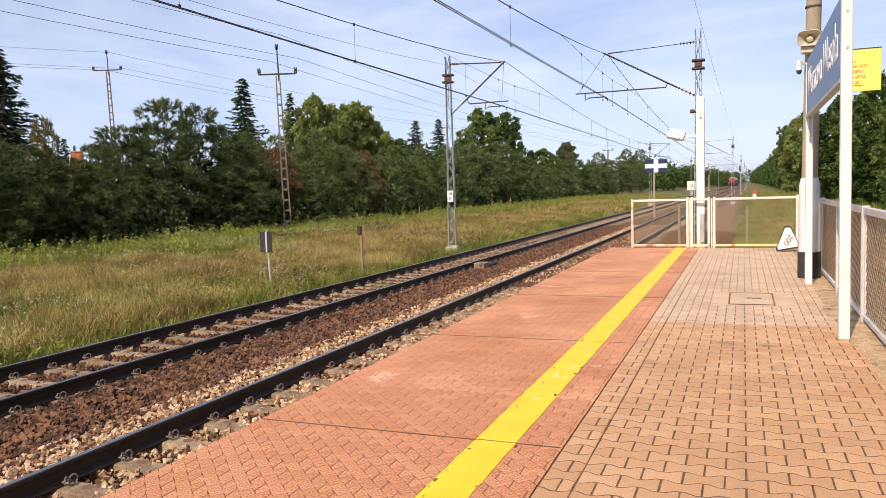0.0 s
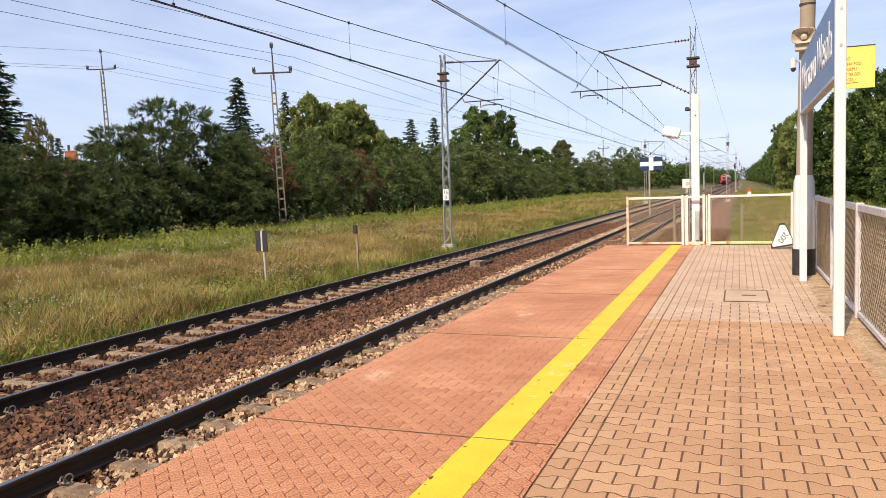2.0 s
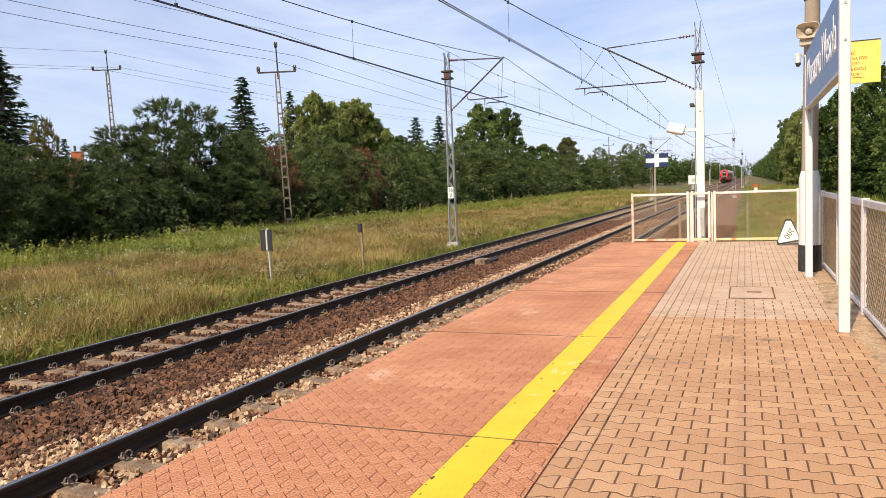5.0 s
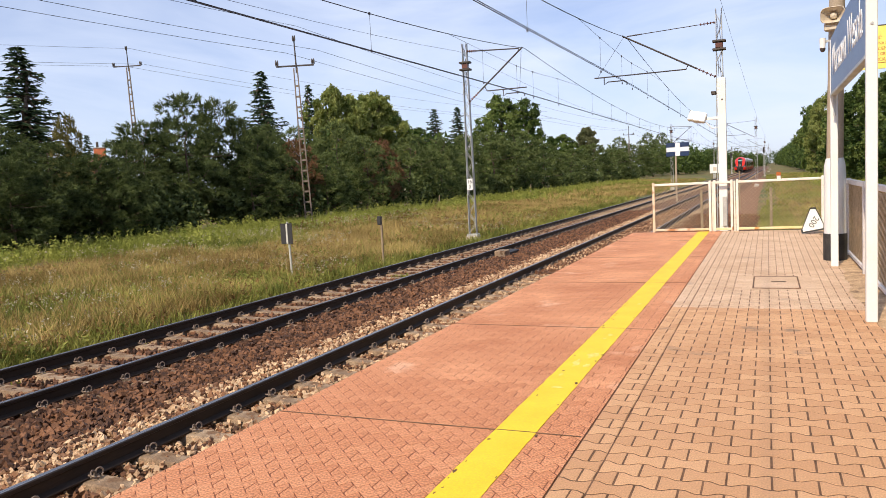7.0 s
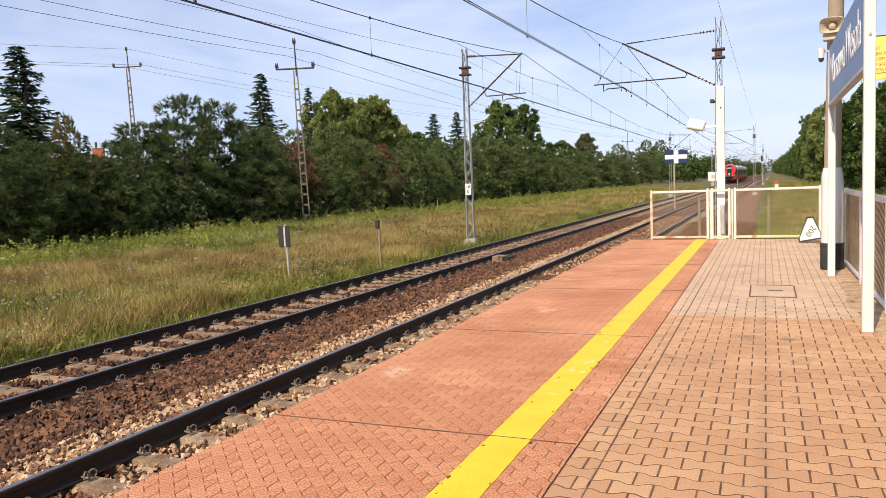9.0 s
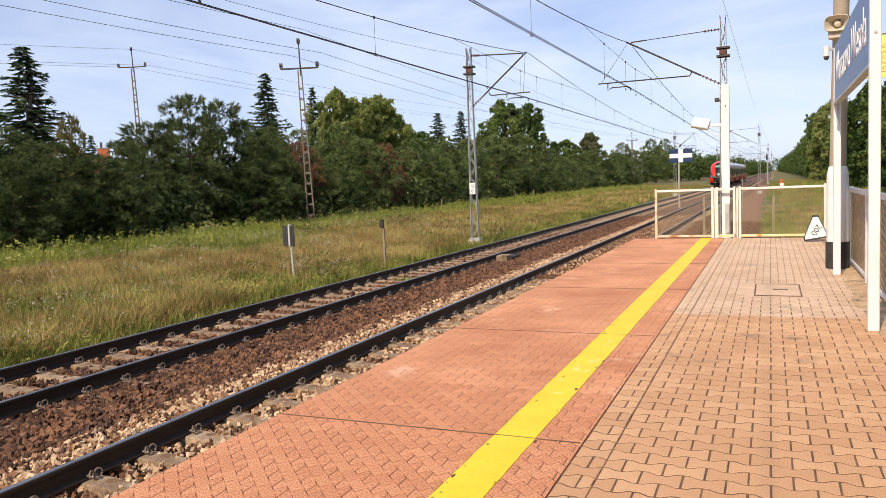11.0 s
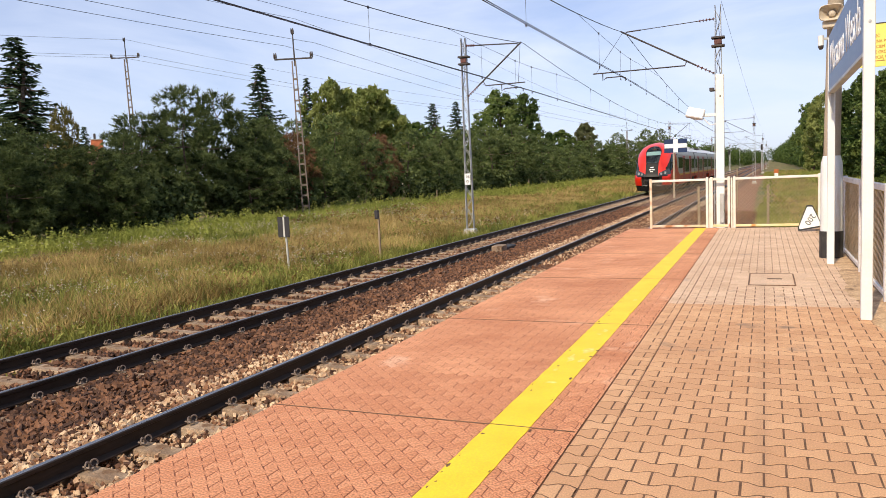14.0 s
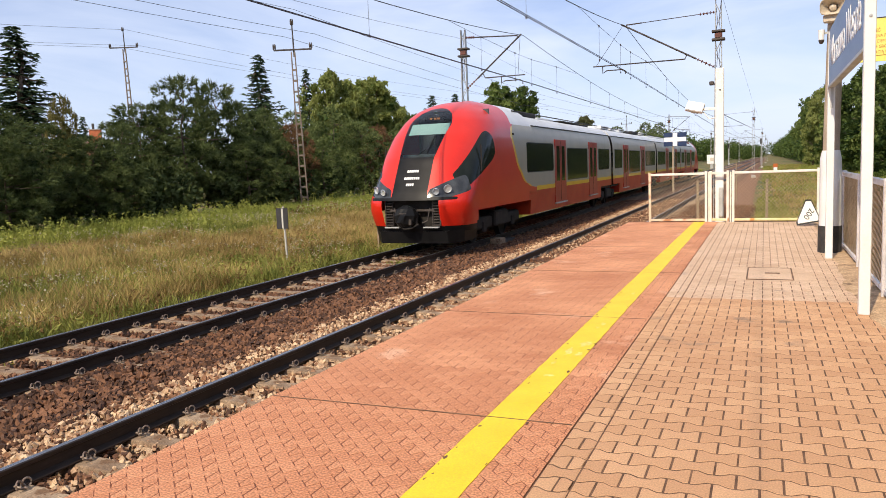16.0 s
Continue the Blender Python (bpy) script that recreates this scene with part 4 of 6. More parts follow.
# ---- trees ----
def blades(centres, dirs, length, width, bend_down=0.0, seed=0):
    """Small pointed leaves or needles: a triangle from each centre along its direction."""
    r = np.random.RandomState(seed)
    n = len(centres)
    side = np.cross(dirs, r.randn(n, 3))
    side /= np.linalg.norm(side, axis=1, keepdims=True) + 1e-9
    ln = (length * r.uniform(0.6, 1.25, (n, 1)))
    tip = centres + dirs * ln
    tip[:, 2] -= bend_down * ln[:, 0]
    return np.stack([centres + side * width * 0.5, tip, centres - side * width * 0.5], 1).reshape(-1, 3)


def unit(a):
    return a / (np.linalg.norm(a, axis=-1, keepdims=True) + 1e-9)


def leaf_mesh(name, v, mat, k=3):
    me = bpy.data.meshes.new(name)
    n = len(v) // k
    me.vertices.add(len(v))
    me.vertices.foreach_set("co", v.astype(np.float32).ravel())
    me.loops.add(n * k)
    me.loops.foreach_set("vertex_index", np.arange(n * k, dtype=np.int32))
    me.polygons.add(n)
    me.polygons.foreach_set("loop_start", np.arange(0, n * k, k, dtype=np.int32))
    me.update(calc_edges=True)
    me.materials.append(mat)
    return me


BARK = surf("bark", (0.08, 0.055, 0.04), (0.16, 0.11, 0.08), 6, 0.9, 0, 0.6, 40, 0.35, depth=0.03)
BIRCH_BARK = surf("pale_bark", (0.45, 0.42, 0.37), (0.60, 0.57, 0.52), 6, 0.8, 0, 0.3, 30, 0.25, stain=((0.05, 0.045, 0.04), 8, 0.62))
# needles in two tones: the far row's sunlight is put into the lighter colour
PINE_SUNLIT = leaf("sunlit_tone_pine_needles", (0.015, 0.034, 0.010), (0.265, 0.315, 0.112), (0.05, 0.09, 0.02), through_light=0.16, patch=1.1, island=0.12)
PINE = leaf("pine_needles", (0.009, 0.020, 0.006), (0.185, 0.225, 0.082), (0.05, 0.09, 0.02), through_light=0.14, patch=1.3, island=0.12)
PINE_WARM = leaf("yellowing_pine_needles", (0.08, 0.085, 0.028), (0.34, 0.28, 0.10), (0.14, 0.12, 0.03), patch=1.3, island=0.12)
PINE_DEAD = leaf("dead_pine_needles", (0.09, 0.055, 0.028), (0.34, 0.19, 0.10), (0.10, 0.05, 0.02), through_light=0.15, patch=1.3, island=0.12)
SPRUCE = leaf("spruce_needles", (0.024, 0.048, 0.026), (0.095, 0.130, 0.062), (0.03, 0.05, 0.02), through_light=0.15)
LEAF = leaf("green_leaves", (0.040, 0.075, 0.020), (0.200, 0.245, 0.070), (0.12, 0.20, 0.03), through_light=0.2)
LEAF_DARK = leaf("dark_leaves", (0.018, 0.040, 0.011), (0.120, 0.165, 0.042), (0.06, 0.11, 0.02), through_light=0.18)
# yellow-green foliage, its bright end lifted to carry a sunlit tone
LEAF_WARM = leaf("sun_toned_yellow_green_leaves", (0.060, 0.10, 0.020), (0.38, 0.41, 0.135), (0.26, 0.27, 0.07))
LEAF_PALE = leaf("pale_birch_leaves", (0.10, 0.12, 0.05), (0.20, 0.20, 0.10), (0.18, 0.18, 0.08))


def trunk_geo(height, r, limbs, seed, lean=0.02):
    g = Geo()
    pts = [(lean * height * math.sin(k * 0.9 + seed), lean * height * math.cos(k * 1.3), height * k / 7) for k in range(8)]
    for k in range(7):
        g.cyl(pts[k], pts[k + 1], r * (1 - k / 7.6), r * (1 - (k + 1) / 7.6), 8, False)
    for a, b in limbs:
        k = min(6, int(max(0, a[2]) / height * 7))
        p = Vector(pts[k]).lerp(Vector(pts[k + 1]), 0.5)
        g.tube([p, p.lerp(Vector(b), 0.5) + Vector((0, 0, -0.1)), b], r * 0.22, 4)
    return g


def make_tree(name, kind, height, radius, seed, mat, label, low=0.08, thin=1.0):
    """A trunk with limbs that end in clumps of foliage; the clumps fill the crown's outline unevenly and leave gaps."""
    r = np.random.RandomState(seed)
    th = thing(name, pose(0, -300, -20), label, "tree")
    if kind == "spruce":
        vs, limbs = [], []
        levels = int(height / 0.24)
        for j in range(levels):
            f = j / levels
            z = height * (0.06 + 0.93 * f)
            rr = radius * (1 - f) ** 0.85 * r.uniform(0.55, 1.0) + 0.08
            k = r.randint(4, 7)
            a0 = r.uniform(0, 6)
            for q in range(k):
                a = a0 + 2 * math.pi * q / k + r.uniform(-0.3, 0.3)
                L = rr * r.uniform(0.5, 1.25)
                m = max(8, int(62 * L / radius) + 6)
                s = r.uniform(0.05, 1.0, m)
                base = np.stack([np.cos(a) * L * s, np.sin(a) * L * s, z + r.uniform(-0.1, 0.1) - r.uniform(0.15, 0.5) * L * s + 0.30 * L * s ** 3], 1)
                out = np.array([np.cos(a), np.sin(a), -0.15])
                sidev = np.array([-np.sin(a), np.cos(a), -0.35])
                sg = r.choice((-1, 1), m)[:, None]
                d = unit(out[None] * r.uniform(0.3, 0.9, (m, 1)) + sidev[None] * sg * r.uniform(0.3, 1.0, (m, 1)) + r.randn(m, 3) * 0.15)
                vs.append(blades(base, d, 0.40 * (0.55 + 0.5 * (1 - f)), 0.13, 0.30, seed * 99 + j * 13 + q))
                if L > 0.4:
                    limbs.append(((0, 0, z), (math.cos(a) * L * 0.8, math.sin(a) * L * 0.8, z - 0.18 * L)))
        v = np.concatenate(vs)
    else:
        vs, limbs, spots = [], [], []
        if kind == "pine":
            # whorls of rising boughs, each ending in a few separate tufted clumps
            z = low * height + 0.2
            while z < height * 0.985:
                f = z / height
                prof = radius * min(1.0, 0.55 + 1.5 * (f - low)) * min(1.0, 1.42 * (1.03 - f) ** 0.72)
                k = 3 + int(3 * prof / radius)
                a0 = r.uniform(0, 6)
                for q in range(k):
                    a = a0 + 2 * math.pi * q / k + r.uniform(-0.35, 0.35)
                    L = prof * r.uniform(0.62, 1.22)
                    up = r.uniform(0.10, 0.45) * (0.5 + f)
                    for s in ((1.0, 0.62) if L > 1.2 else (1.0,)):
                        w = a + r.uniform(-0.22, 0.22) / s
                        spots.append((np.array([math.cos(w) * L * s, math.sin(w) * L * s, z + up * L * s * 0.6]), a, r.uniform(0.38, 0.72) * (0.7 + 0.12 * radius) * (1.0 if s > 0.7 else 0.7)))
                    limbs.append(((0, 0, z), (math.cos(a) * L * 0.9, math.sin(a) * L * 0.9, z + up * L * 0.5)))
                z += r.uniform(0.40, 0.66) * height / 7
        else:
            # limbs that fork into lumps of leaves of unlike size
            lumps = []
            for i in range(78):
                u = low + (1 - low) * (i + 0.5) / 78
                prof = math.sin(math.pi * min(1, (u - low) / (1 - low) * 0.84 + 0.16)) ** 0.5
                a = i * 2.4 + r.uniform(-0.5, 0.5)
                rr = radius * prof * (r.uniform(0.10, 1.0) ** 0.5) * (0.92 + 0.22 * math.sin(2.3 * a + seed) + 0.14 * math.sin(5 * u * math.pi + a))
                lumps.append((np.array([math.cos(a) * rr, math.sin(a) * rr, u * height * 0.95 + r.uniform(-0.25, 0.25)]), a, r.uniform(0.55, 1.05) * 0.24 * radius))
            for c, a, cr in lumps:
                limbs.append(((0, 0, c[2] * 0.75), tuple(c)))
                for _ in range(8):
                    d = unit(r.randn(3) + np.array([math.cos(a) * 0.5, math.sin(a) * 0.5, 0.4]))
                    spots.append((c + d * cr * r.uniform(0.5, 1.1), a, r.uniform(0.22, 0.42) * (0.6 + 0.12 * radius)))
        for i, (c, a, cr) in enumerate(spots):
            big = thin ** -0.5
            if kind == "pine":
                # a bough end: short shoots, each a brush of needles
                k, q = int(21 * thin ** 0.5), int(30 * thin ** 0.5)
                d = unit(r.randn(k, 3) * 0.75 + np.array([0, 0, 0.65]) + 0.55 * np.array([math.cos(a), math.sin(a), 0]))
                p = c + d * cr * r.uniform(0.3, 0.95, (k, 1)) * np.array([1, 1, 0.62])
                dd = np.repeat(d, q, 0)
                pp = np.repeat(p, q, 0) + dd * r.uniform(0.0, 0.26, (k * q, 1))
                vs.append(blades(pp, unit(dd * 0.75 + 0.62 * r.randn(k * q, 3)), 0.20 * big ** 0.5, 0.030 * big, 0.0, seed * 77 + i))
            else:
                m = int(40 * thin)
                d = unit(r.randn(m, 3) + np.array([0, 0, 0.30]) + 0.45 * np.array([math.cos(a), math.sin(a), 0]))
                p = c + d * cr * r.uniform(0.3, 1.0, (m, 1)) * np.array([1, 1, 0.75])
                vs.append(blades(p + r.randn(m, 3) * 0.06, unit(r.randn(m, 3) + np.array([0, 0, -0.25])), 0.25 * big, 0.19 * big, 0.0, seed * 77 + i))
        v = np.concatenate(vs)
        if kind == "pine":
            # the leading shoot
            s = r.rand(70)
            p = np.stack([r.randn(70) * 0.05, r.randn(70) * 0.05, height * (0.96 + 0.10 * s)], 1)
            v = np.concatenate([v, blades(p, unit(r.randn(70, 3) + np.array([0, 0, 0.8])), 0.26, 0.05, 0, seed)])
    part("trunk", trunk_geo(height * 0.93, 0.028 * height * 0.62, limbs[::3], seed), BIRCH_BARK if mat is LEAF_PALE else BARK, th, "rough bark trunk with limbs", smooth=True)
    part("crown", leaf_mesh("crown", v, mat), None, th)
    return th


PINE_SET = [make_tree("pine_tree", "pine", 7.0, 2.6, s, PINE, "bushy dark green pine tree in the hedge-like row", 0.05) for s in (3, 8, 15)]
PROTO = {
    "farpine": make_tree("pine_tree", "pine", 7.0, 2.6, 27, PINE_SUNLIT, "green pine tree in the hedge-like row, sunlit tone in its needle colour", 0.05, 0.55),
    # for the unseen trees that screen off sky light
    "rear": make_tree("leafy_tree", "leafy", 10.0, 3.2, 47, LEAF_DARK, "green broadleaf tree with a full crown", 0.10, 0.16),
    "warm": make_tree("pine_tree", "pine", 7.0, 2.2, 21, PINE_WARM, "yellowing pine tree among the green ones", 0.3),
    "dead": make_tree("pine_tree", "pine", 7.0, 2.2, 22, PINE_DEAD, "brown half-dead pine tree among the green ones", 0.15),
    "spruce": make_tree("spruce_tree", "spruce", 12.0, 2.6, 31, SPRUCE, "dark slender spruce rising over the row"),
    "leafy": make_tree("leafy_tree", "leafy", 10.0, 3.2, 41, LEAF, "green broadleaf tree with a full crown", 0.10),
    "darkleaf": make_tree("leafy_tree", "leafy", 10.0, 3.0, 44, LEAF_DARK, "dark green broadleaf tree with a dense crown", 0.06),
    "gold": make_tree("leafy_tree", "leafy", 10.0, 3.4, 42, LEAF_WARM, "yellow-green broadleaf tree, sunlit tone put into its leaf colour", 0.15),
    "birch": make_tree("birch_tree", "leafy", 10.0, 2.0, 43, LEAF_PALE, "pale thin birch with a light crown", 0.45),
}
BASE_SIZE = {"rear": (10.2, 3.3), "farpine": (7.2, 2.7), "pine": (7.2, 2.7), "warm": (7.2, 2.3), "dead": (7.2, 2.3), "spruce": (12.0, 2.5), "leafy": (10.2, 3.3), "darkleaf": (10.2, 3.1), "gold": (10.2, 3.5), "birch": (10.2, 2.2)}


def plant(kind, x, y, top, radius, turn):
    z = ground_height(x, y) - 0.05
    h0, r0 = BASE_SIZE[kind]
    src = PINE_SET[turn % 3] if kind == "pine" else PROTO[kind]
    radius *= {"pine": 1.2, "farpine": 1.1, "spruce": 1.6, "gold": 1.12, "leafy": 1.1, "darkleaf": 1.1}.get(kind, 1.0)
    return copy_thing(src, pose(x, y, z, 0, 0, turn * 67) @ Matrix.Diagonal((radius / r0, radius / r0, (top - z) / h0, 1)))


# kind, x, y, height of the top, crown radius
TREES = [
    ("pine", -27.00, 20.14, 4.32, 1.79),
    ("pine", -26.00, 19.93, 2.70, 1.45),
    ("pine", -28.00, 23.32, 3.73, 1.77),
    ("warm", -30.00, 26.13, 5.21, 0.99),
    ("pine", -27.00, 24.96, 3.19, 1.52),
    ("pine", -28.00, 27.60, 3.80, 1.35),
    ("pine", -26.50, 25.53, 2.81, 1.24),
    ("pine", -29.00, 33.02, 6.60, 2.28),
    ("pine", -29.00, 35.85, 6.43, 1.94),
    ("pine", -27.00, 35.69, 3.32, 1.91),
    ("pine", -30.00, 41.56, 5.40, 2.20),
    ("dead", -28.00, 41.92, 4.52, 1.46),
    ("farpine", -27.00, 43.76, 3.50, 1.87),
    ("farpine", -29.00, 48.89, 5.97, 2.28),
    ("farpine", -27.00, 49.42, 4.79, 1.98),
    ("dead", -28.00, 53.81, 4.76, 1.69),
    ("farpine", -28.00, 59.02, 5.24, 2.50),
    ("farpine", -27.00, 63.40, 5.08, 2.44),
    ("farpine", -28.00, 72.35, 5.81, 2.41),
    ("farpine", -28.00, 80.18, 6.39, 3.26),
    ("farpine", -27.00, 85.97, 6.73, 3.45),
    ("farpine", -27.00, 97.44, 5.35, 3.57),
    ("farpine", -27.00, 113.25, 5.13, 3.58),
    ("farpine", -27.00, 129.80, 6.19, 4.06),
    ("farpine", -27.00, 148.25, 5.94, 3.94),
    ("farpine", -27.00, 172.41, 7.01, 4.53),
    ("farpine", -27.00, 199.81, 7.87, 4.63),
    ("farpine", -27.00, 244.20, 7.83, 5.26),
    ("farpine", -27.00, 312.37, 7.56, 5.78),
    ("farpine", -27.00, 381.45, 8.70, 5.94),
    ("spruce", -41.06, 32.77, 10.90, 3.10),
    ("spruce", -70.00, 63.54, 8.74, 1.63),
    ("spruce", -44.00, 60.79, 12.90, 2.70),
    ("spruce", -46.00, 71.96, 12.90, 1.90),
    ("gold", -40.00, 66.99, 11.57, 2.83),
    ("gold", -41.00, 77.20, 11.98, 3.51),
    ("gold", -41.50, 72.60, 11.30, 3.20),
    ("leafy", -42.00, 82.00, 10.60, 2.90),
    ("pine", -29.50, 30.20, 5.00, 2.10),
    ("pine", -28.60, 38.60, 5.10, 2.00),
    ("farpine", -30.00, 45.40, 5.50, 2.20),
    ("spruce", -48.00, 110.78, 13.0, 2.9),
    ("spruce", -48.00, 120.67, 14.0, 2.7),
    ("leafy", -40.00, 119.24, 14.82, 4.44),
    ("darkleaf", -43.00, 143.63, 16.13, 3.96),
    ("leafy", -40.00, 160.30, 9.90, 5.08),
    ("birch", -36.00, 165.64, 11.64, 2.47),
    ("farpine", -36.00, 257.25, 13.32, 4.10),
    ("farpine", -38.00, 309.01, 15.47, 4.45),
    ("leafy", -55.00, 116.10, 11.06, 4.25),
    ("farpine", -38.00, 217.64, 10.89, 3.84),
    ("leafy", 7.00, 132.73, 10.81, 2.32),
    ("gold", 8.00, 117.89, 11.20, 2.83),
    ("leafy", 8.00, 93.18, 8.41, 2.47),
    ("darkleaf", 8.50, 79.95, 9.02, 2.72),
    ("leafy", 9.00, 68.07, 8.27, 2.42),
    ("darkleaf", 9.00, 57.18, 8.14, 2.19),
    ("leafy", 9.00, 47.28, 7.13, 2.09),
    ("leafy", 9.00, 38.65, 6.17, 1.91),
    ("leafy", 9.00, 209.39, 12.20, 2.83),
    ("darkleaf", 8.00, 71.06, 4.54, 2.33),
    ("darkleaf", 8.00, 54.45, 4.40, 2.11),
    ("darkleaf", 7.50, 97.25, 5.12, 1.94),
]
# unseen trees added on the right past the camera dim the sky on the train's side
TREES += [("rear", 9.5 + 0.6 * math.sin(i * 2.1), -34 + 5.2 * i, 8.2 + math.sin(i * 1.7), 2.9) for i in range(13)]
for i, (kind, x, y, top, radius) in enumerate(TREES):
    plant(kind, x, y, top, radius, i)
for o in PINE_SET + list(PROTO.values()):
    for c in list(o.children_recursive):
        bpy.data.objects.remove(c)
    bpy.data.objects.remove(o)


# far woods that close the view
def far_wood(name, x0, y0, x1, y1, h, count, seed, mat, label, m=130, size=0.10, spread=6):
    r = np.random.RandomState(seed)
    vs = []
    for i in range(count):
        f = r.rand()
        c = np.array([x0 + (x1 - x0) * f, y0 + (y1 - y0) * f, 0]) + np.array([r.uniform(-spread, spread), r.uniform(-spread, spread), 0])
        c[2] = ground_height(c[0], c[1])
        hh = h * r.uniform(0.65, 1.1)
        d = unit(r.randn(m, 3))
        p = c + np.array([0, 0, hh * 0.52]) + d * np.array([hh * 0.30, hh * 0.30, hh * 0.5]) * r.uniform(0.6, 1, (m, 1))
        vs.append(blades(p, unit(r.randn(m, 3)), size * h, size * 0.7 * h, 0, seed + i))
    ob = new(name, leaf_mesh(name, np.concatenate(vs), mat))
    return tagged(ob, label, "woods", kind="stuff")


far_wood("distant_woods", -26, 215, -9, 560, 9, 150, 7, LEAF_DARK, "distant dark green wood along the line")
far_wood("distant_woods", -13, 560, 20, 640, 10, 40, 8, LEAF_DARK, "distant dark green wood along the line")
far_wood("distant_woods", 9.6, 125, 10.5, 620, 9.5, 230, 9, LEAF_DARK, "distant dark green wood along the line", 260, 0.062, 2.2)
far_wood("distant_woods", -42, 60, -40, 230, 8, 70, 10, LEAF_DARK, "distant dark green wood along the line")
far_wood("distant_woods", -75, 20, -44, 60, 7, 40, 11, PINE, "distant dark green wood along the line")


# ---- grass ----
def grass(name, mat, label, spots, seed):
    """Tufts of bent blades strewn over stretches (x0, x1, y0, y1, tufts, height, width); patch keeps those where a broad noise agrees."""
    r = np.random.RandomState(seed)
    quads = []
    for x0, x1, y0, y1, count, h, w, lo, hi in spots:
        for _ in range(count):
            x, y = r.uniform(x0, x1), r.uniform(y0, y1)
            k = noise.noise((x * 0.16, y * 0.10, seed * 0.0)) + 0.35 * noise.noise((x * 0.6, y * 0.5, 3.1))
            if not lo < k + r.uniform(-0.15, 0.15) < hi:
                continue
            z = ground_height(x, y)
            m = 5
            b = np.stack([x + r.randn(m) * 0.05, y + r.randn(m) * 0.05, np.full(m, z - 0.02)], 1)
            hh = h * r.uniform(0.45, 1.2, (m, 1))
            d = np.stack([r.randn(m) * 0.28, r.randn(m) * 0.28, np.ones(m)], 1)
            s = np.stack([r.randn(m), r.randn(m), np.zeros(m)], 1)
            s = s / (np.linalg.norm(s, axis=1, keepdims=True) + 1e-6) * w * 0.5
            mid = b + d * hh * 0.55
            tip = b + d * hh * np.array([1.5, 1.5, 1])
            quads.append(np.stack([b, mid + s, tip, mid - s], 1).reshape(-1, 3))
    return tagged(new(name, leaf_mesh(name, np.concatenate(quads), mat, 4)), label, "grass", kind="stuff")


G_GREEN = leaf("green_grass", (0.075, 0.100, 0.020), (0.42, 0.41, 0.11), (0.22, 0.24, 0.05), 0.7, 0.3)
G_STRAW = leaf("dry_grass", (0.15, 0.105, 0.030), (0.62, 0.46, 0.19), (0.35, 0.24, 0.09), 0.8, 0.3)
G_BROWN = leaf("withered_herbs", (0.12, 0.070, 0.028), (0.34, 0.21, 0.085), (0.2, 0.12, 0.05), 0.8, 0.25)
G_WEED = leaf("bright_weeds", (0.10, 0.135, 0.022), (0.44, 0.45, 0.11), (0.30, 0.32, 0.07), 0.7, 0.35)
grass("dry_grass", G_STRAW, "straw-coloured dry grass on the verge", [(-20, -10.6, 5, 30, 15500, 0.42, 0.016, -9, 0.16), (-21, -10.8, 30, 60, 10500, 0.45, 0.028, -9, 0.15), (-24, -11, 60, 140, 4500, 0.5, 0.07, -9, 0.15), (0.5, 7, 18, 70, 2600, 0.3, 0.03, -9, 0.3), (0.7, 8, 70, 160, 900, 0.3, 0.06, -9, 9)], 1)
grass("green_grass", G_GREEN, "green meadow grass on the verge", [(-21, -10.0, 5, 30, 12000, 0.36, 0.017, -0.16, 9), (-10.7, -9.75, 4, 60, 2600, 0.2, 0.018, -9, 9), (-22, -10.4, 30, 60, 9000, 0.4, 0.028, -0.12, 9), (-25, -10.5, 60, 150, 5000, 0.45, 0.07, -0.1, 9), (-0.25, 0.9, 18, 45, 1500, 0.26, 0.03, -9, 9), (0.9, 8, 18.5, 60, 2600, 0.3, 0.03, -0.1, 9), (-0.1, 9, 45, 160, 2000, 0.35, 0.06, -9, 9)], 2)
grass("tall_weeds", G_WEED, "tall yellow-green weeds along the foot of the trees", [(-26, -21.5, 8, 60, 5000, 0.52, 0.024, -0.2, 9), (-25, -20, 60, 130, 2600, 0.6, 0.05, -9, 9), (4, 9, 30, 110, 1500, 0.8, 0.06, -9, 9)], 3)


def herbs(name, mat, label, spots, seed):
    """Low broad-leaved plants: upright stems with leaves all round, in drifts (x0, x1, y0, y1, plants, height, leaf)."""
    r = np.random.RandomState(seed)
    vs = []
    for x0, x1, y0, y1, count, h, size in spots:
        for i in range(count):
            x, y = r.uniform(x0, x1), y0 + (y1 - y0) * r.rand() ** 1.2
            if noise.noise((x * 0.33, y * 0.22, seed * 3.7)) + 0.5 * noise.noise((x * 1.3, y * 0.9, seed * 1.9)) + r.uniform(-0.12, 0.12) < 0.02:
                continue
            m, hh = 13, h * r.uniform(0.4, 1.2)
            f = r.rand(m, 1)
            stem = np.array([r.randn() * 0.12, r.randn() * 0.12, 1.0]) * hh
            p = np.array([x, y, ground_height(x, y)]) + stem * f + r.randn(m, 3) * 0.05 * (1.2 - f)
            vs.append(blades(p, unit(r.randn(m, 3) * np.array([1, 1, 0.6]) + np.array([0, 0, 0.35])), size, size * 0.6, 0.1, seed * 31 + i))
    return tagged(new(name, leaf_mesh(name, np.concatenate(vs), mat)), label, "herbs", kind="stuff")


herbs("meadow_herbs", G_GREEN, "low green broad-leaved herbs in drifts on the verge", [(-20, -10.1, 5, 30, 4200, 0.34, 0.085), (-22, -10.3, 30, 60, 2600, 0.42, 0.13)], 3)
herbs("meadow_herbs", G_BROWN, "withered brown herbs in drifts on the verge", [(-20, -10.4, 5, 30, 3600, 0.36, 0.07), (-22, -10.6, 30, 60, 2000, 0.42, 0.11)], 5)
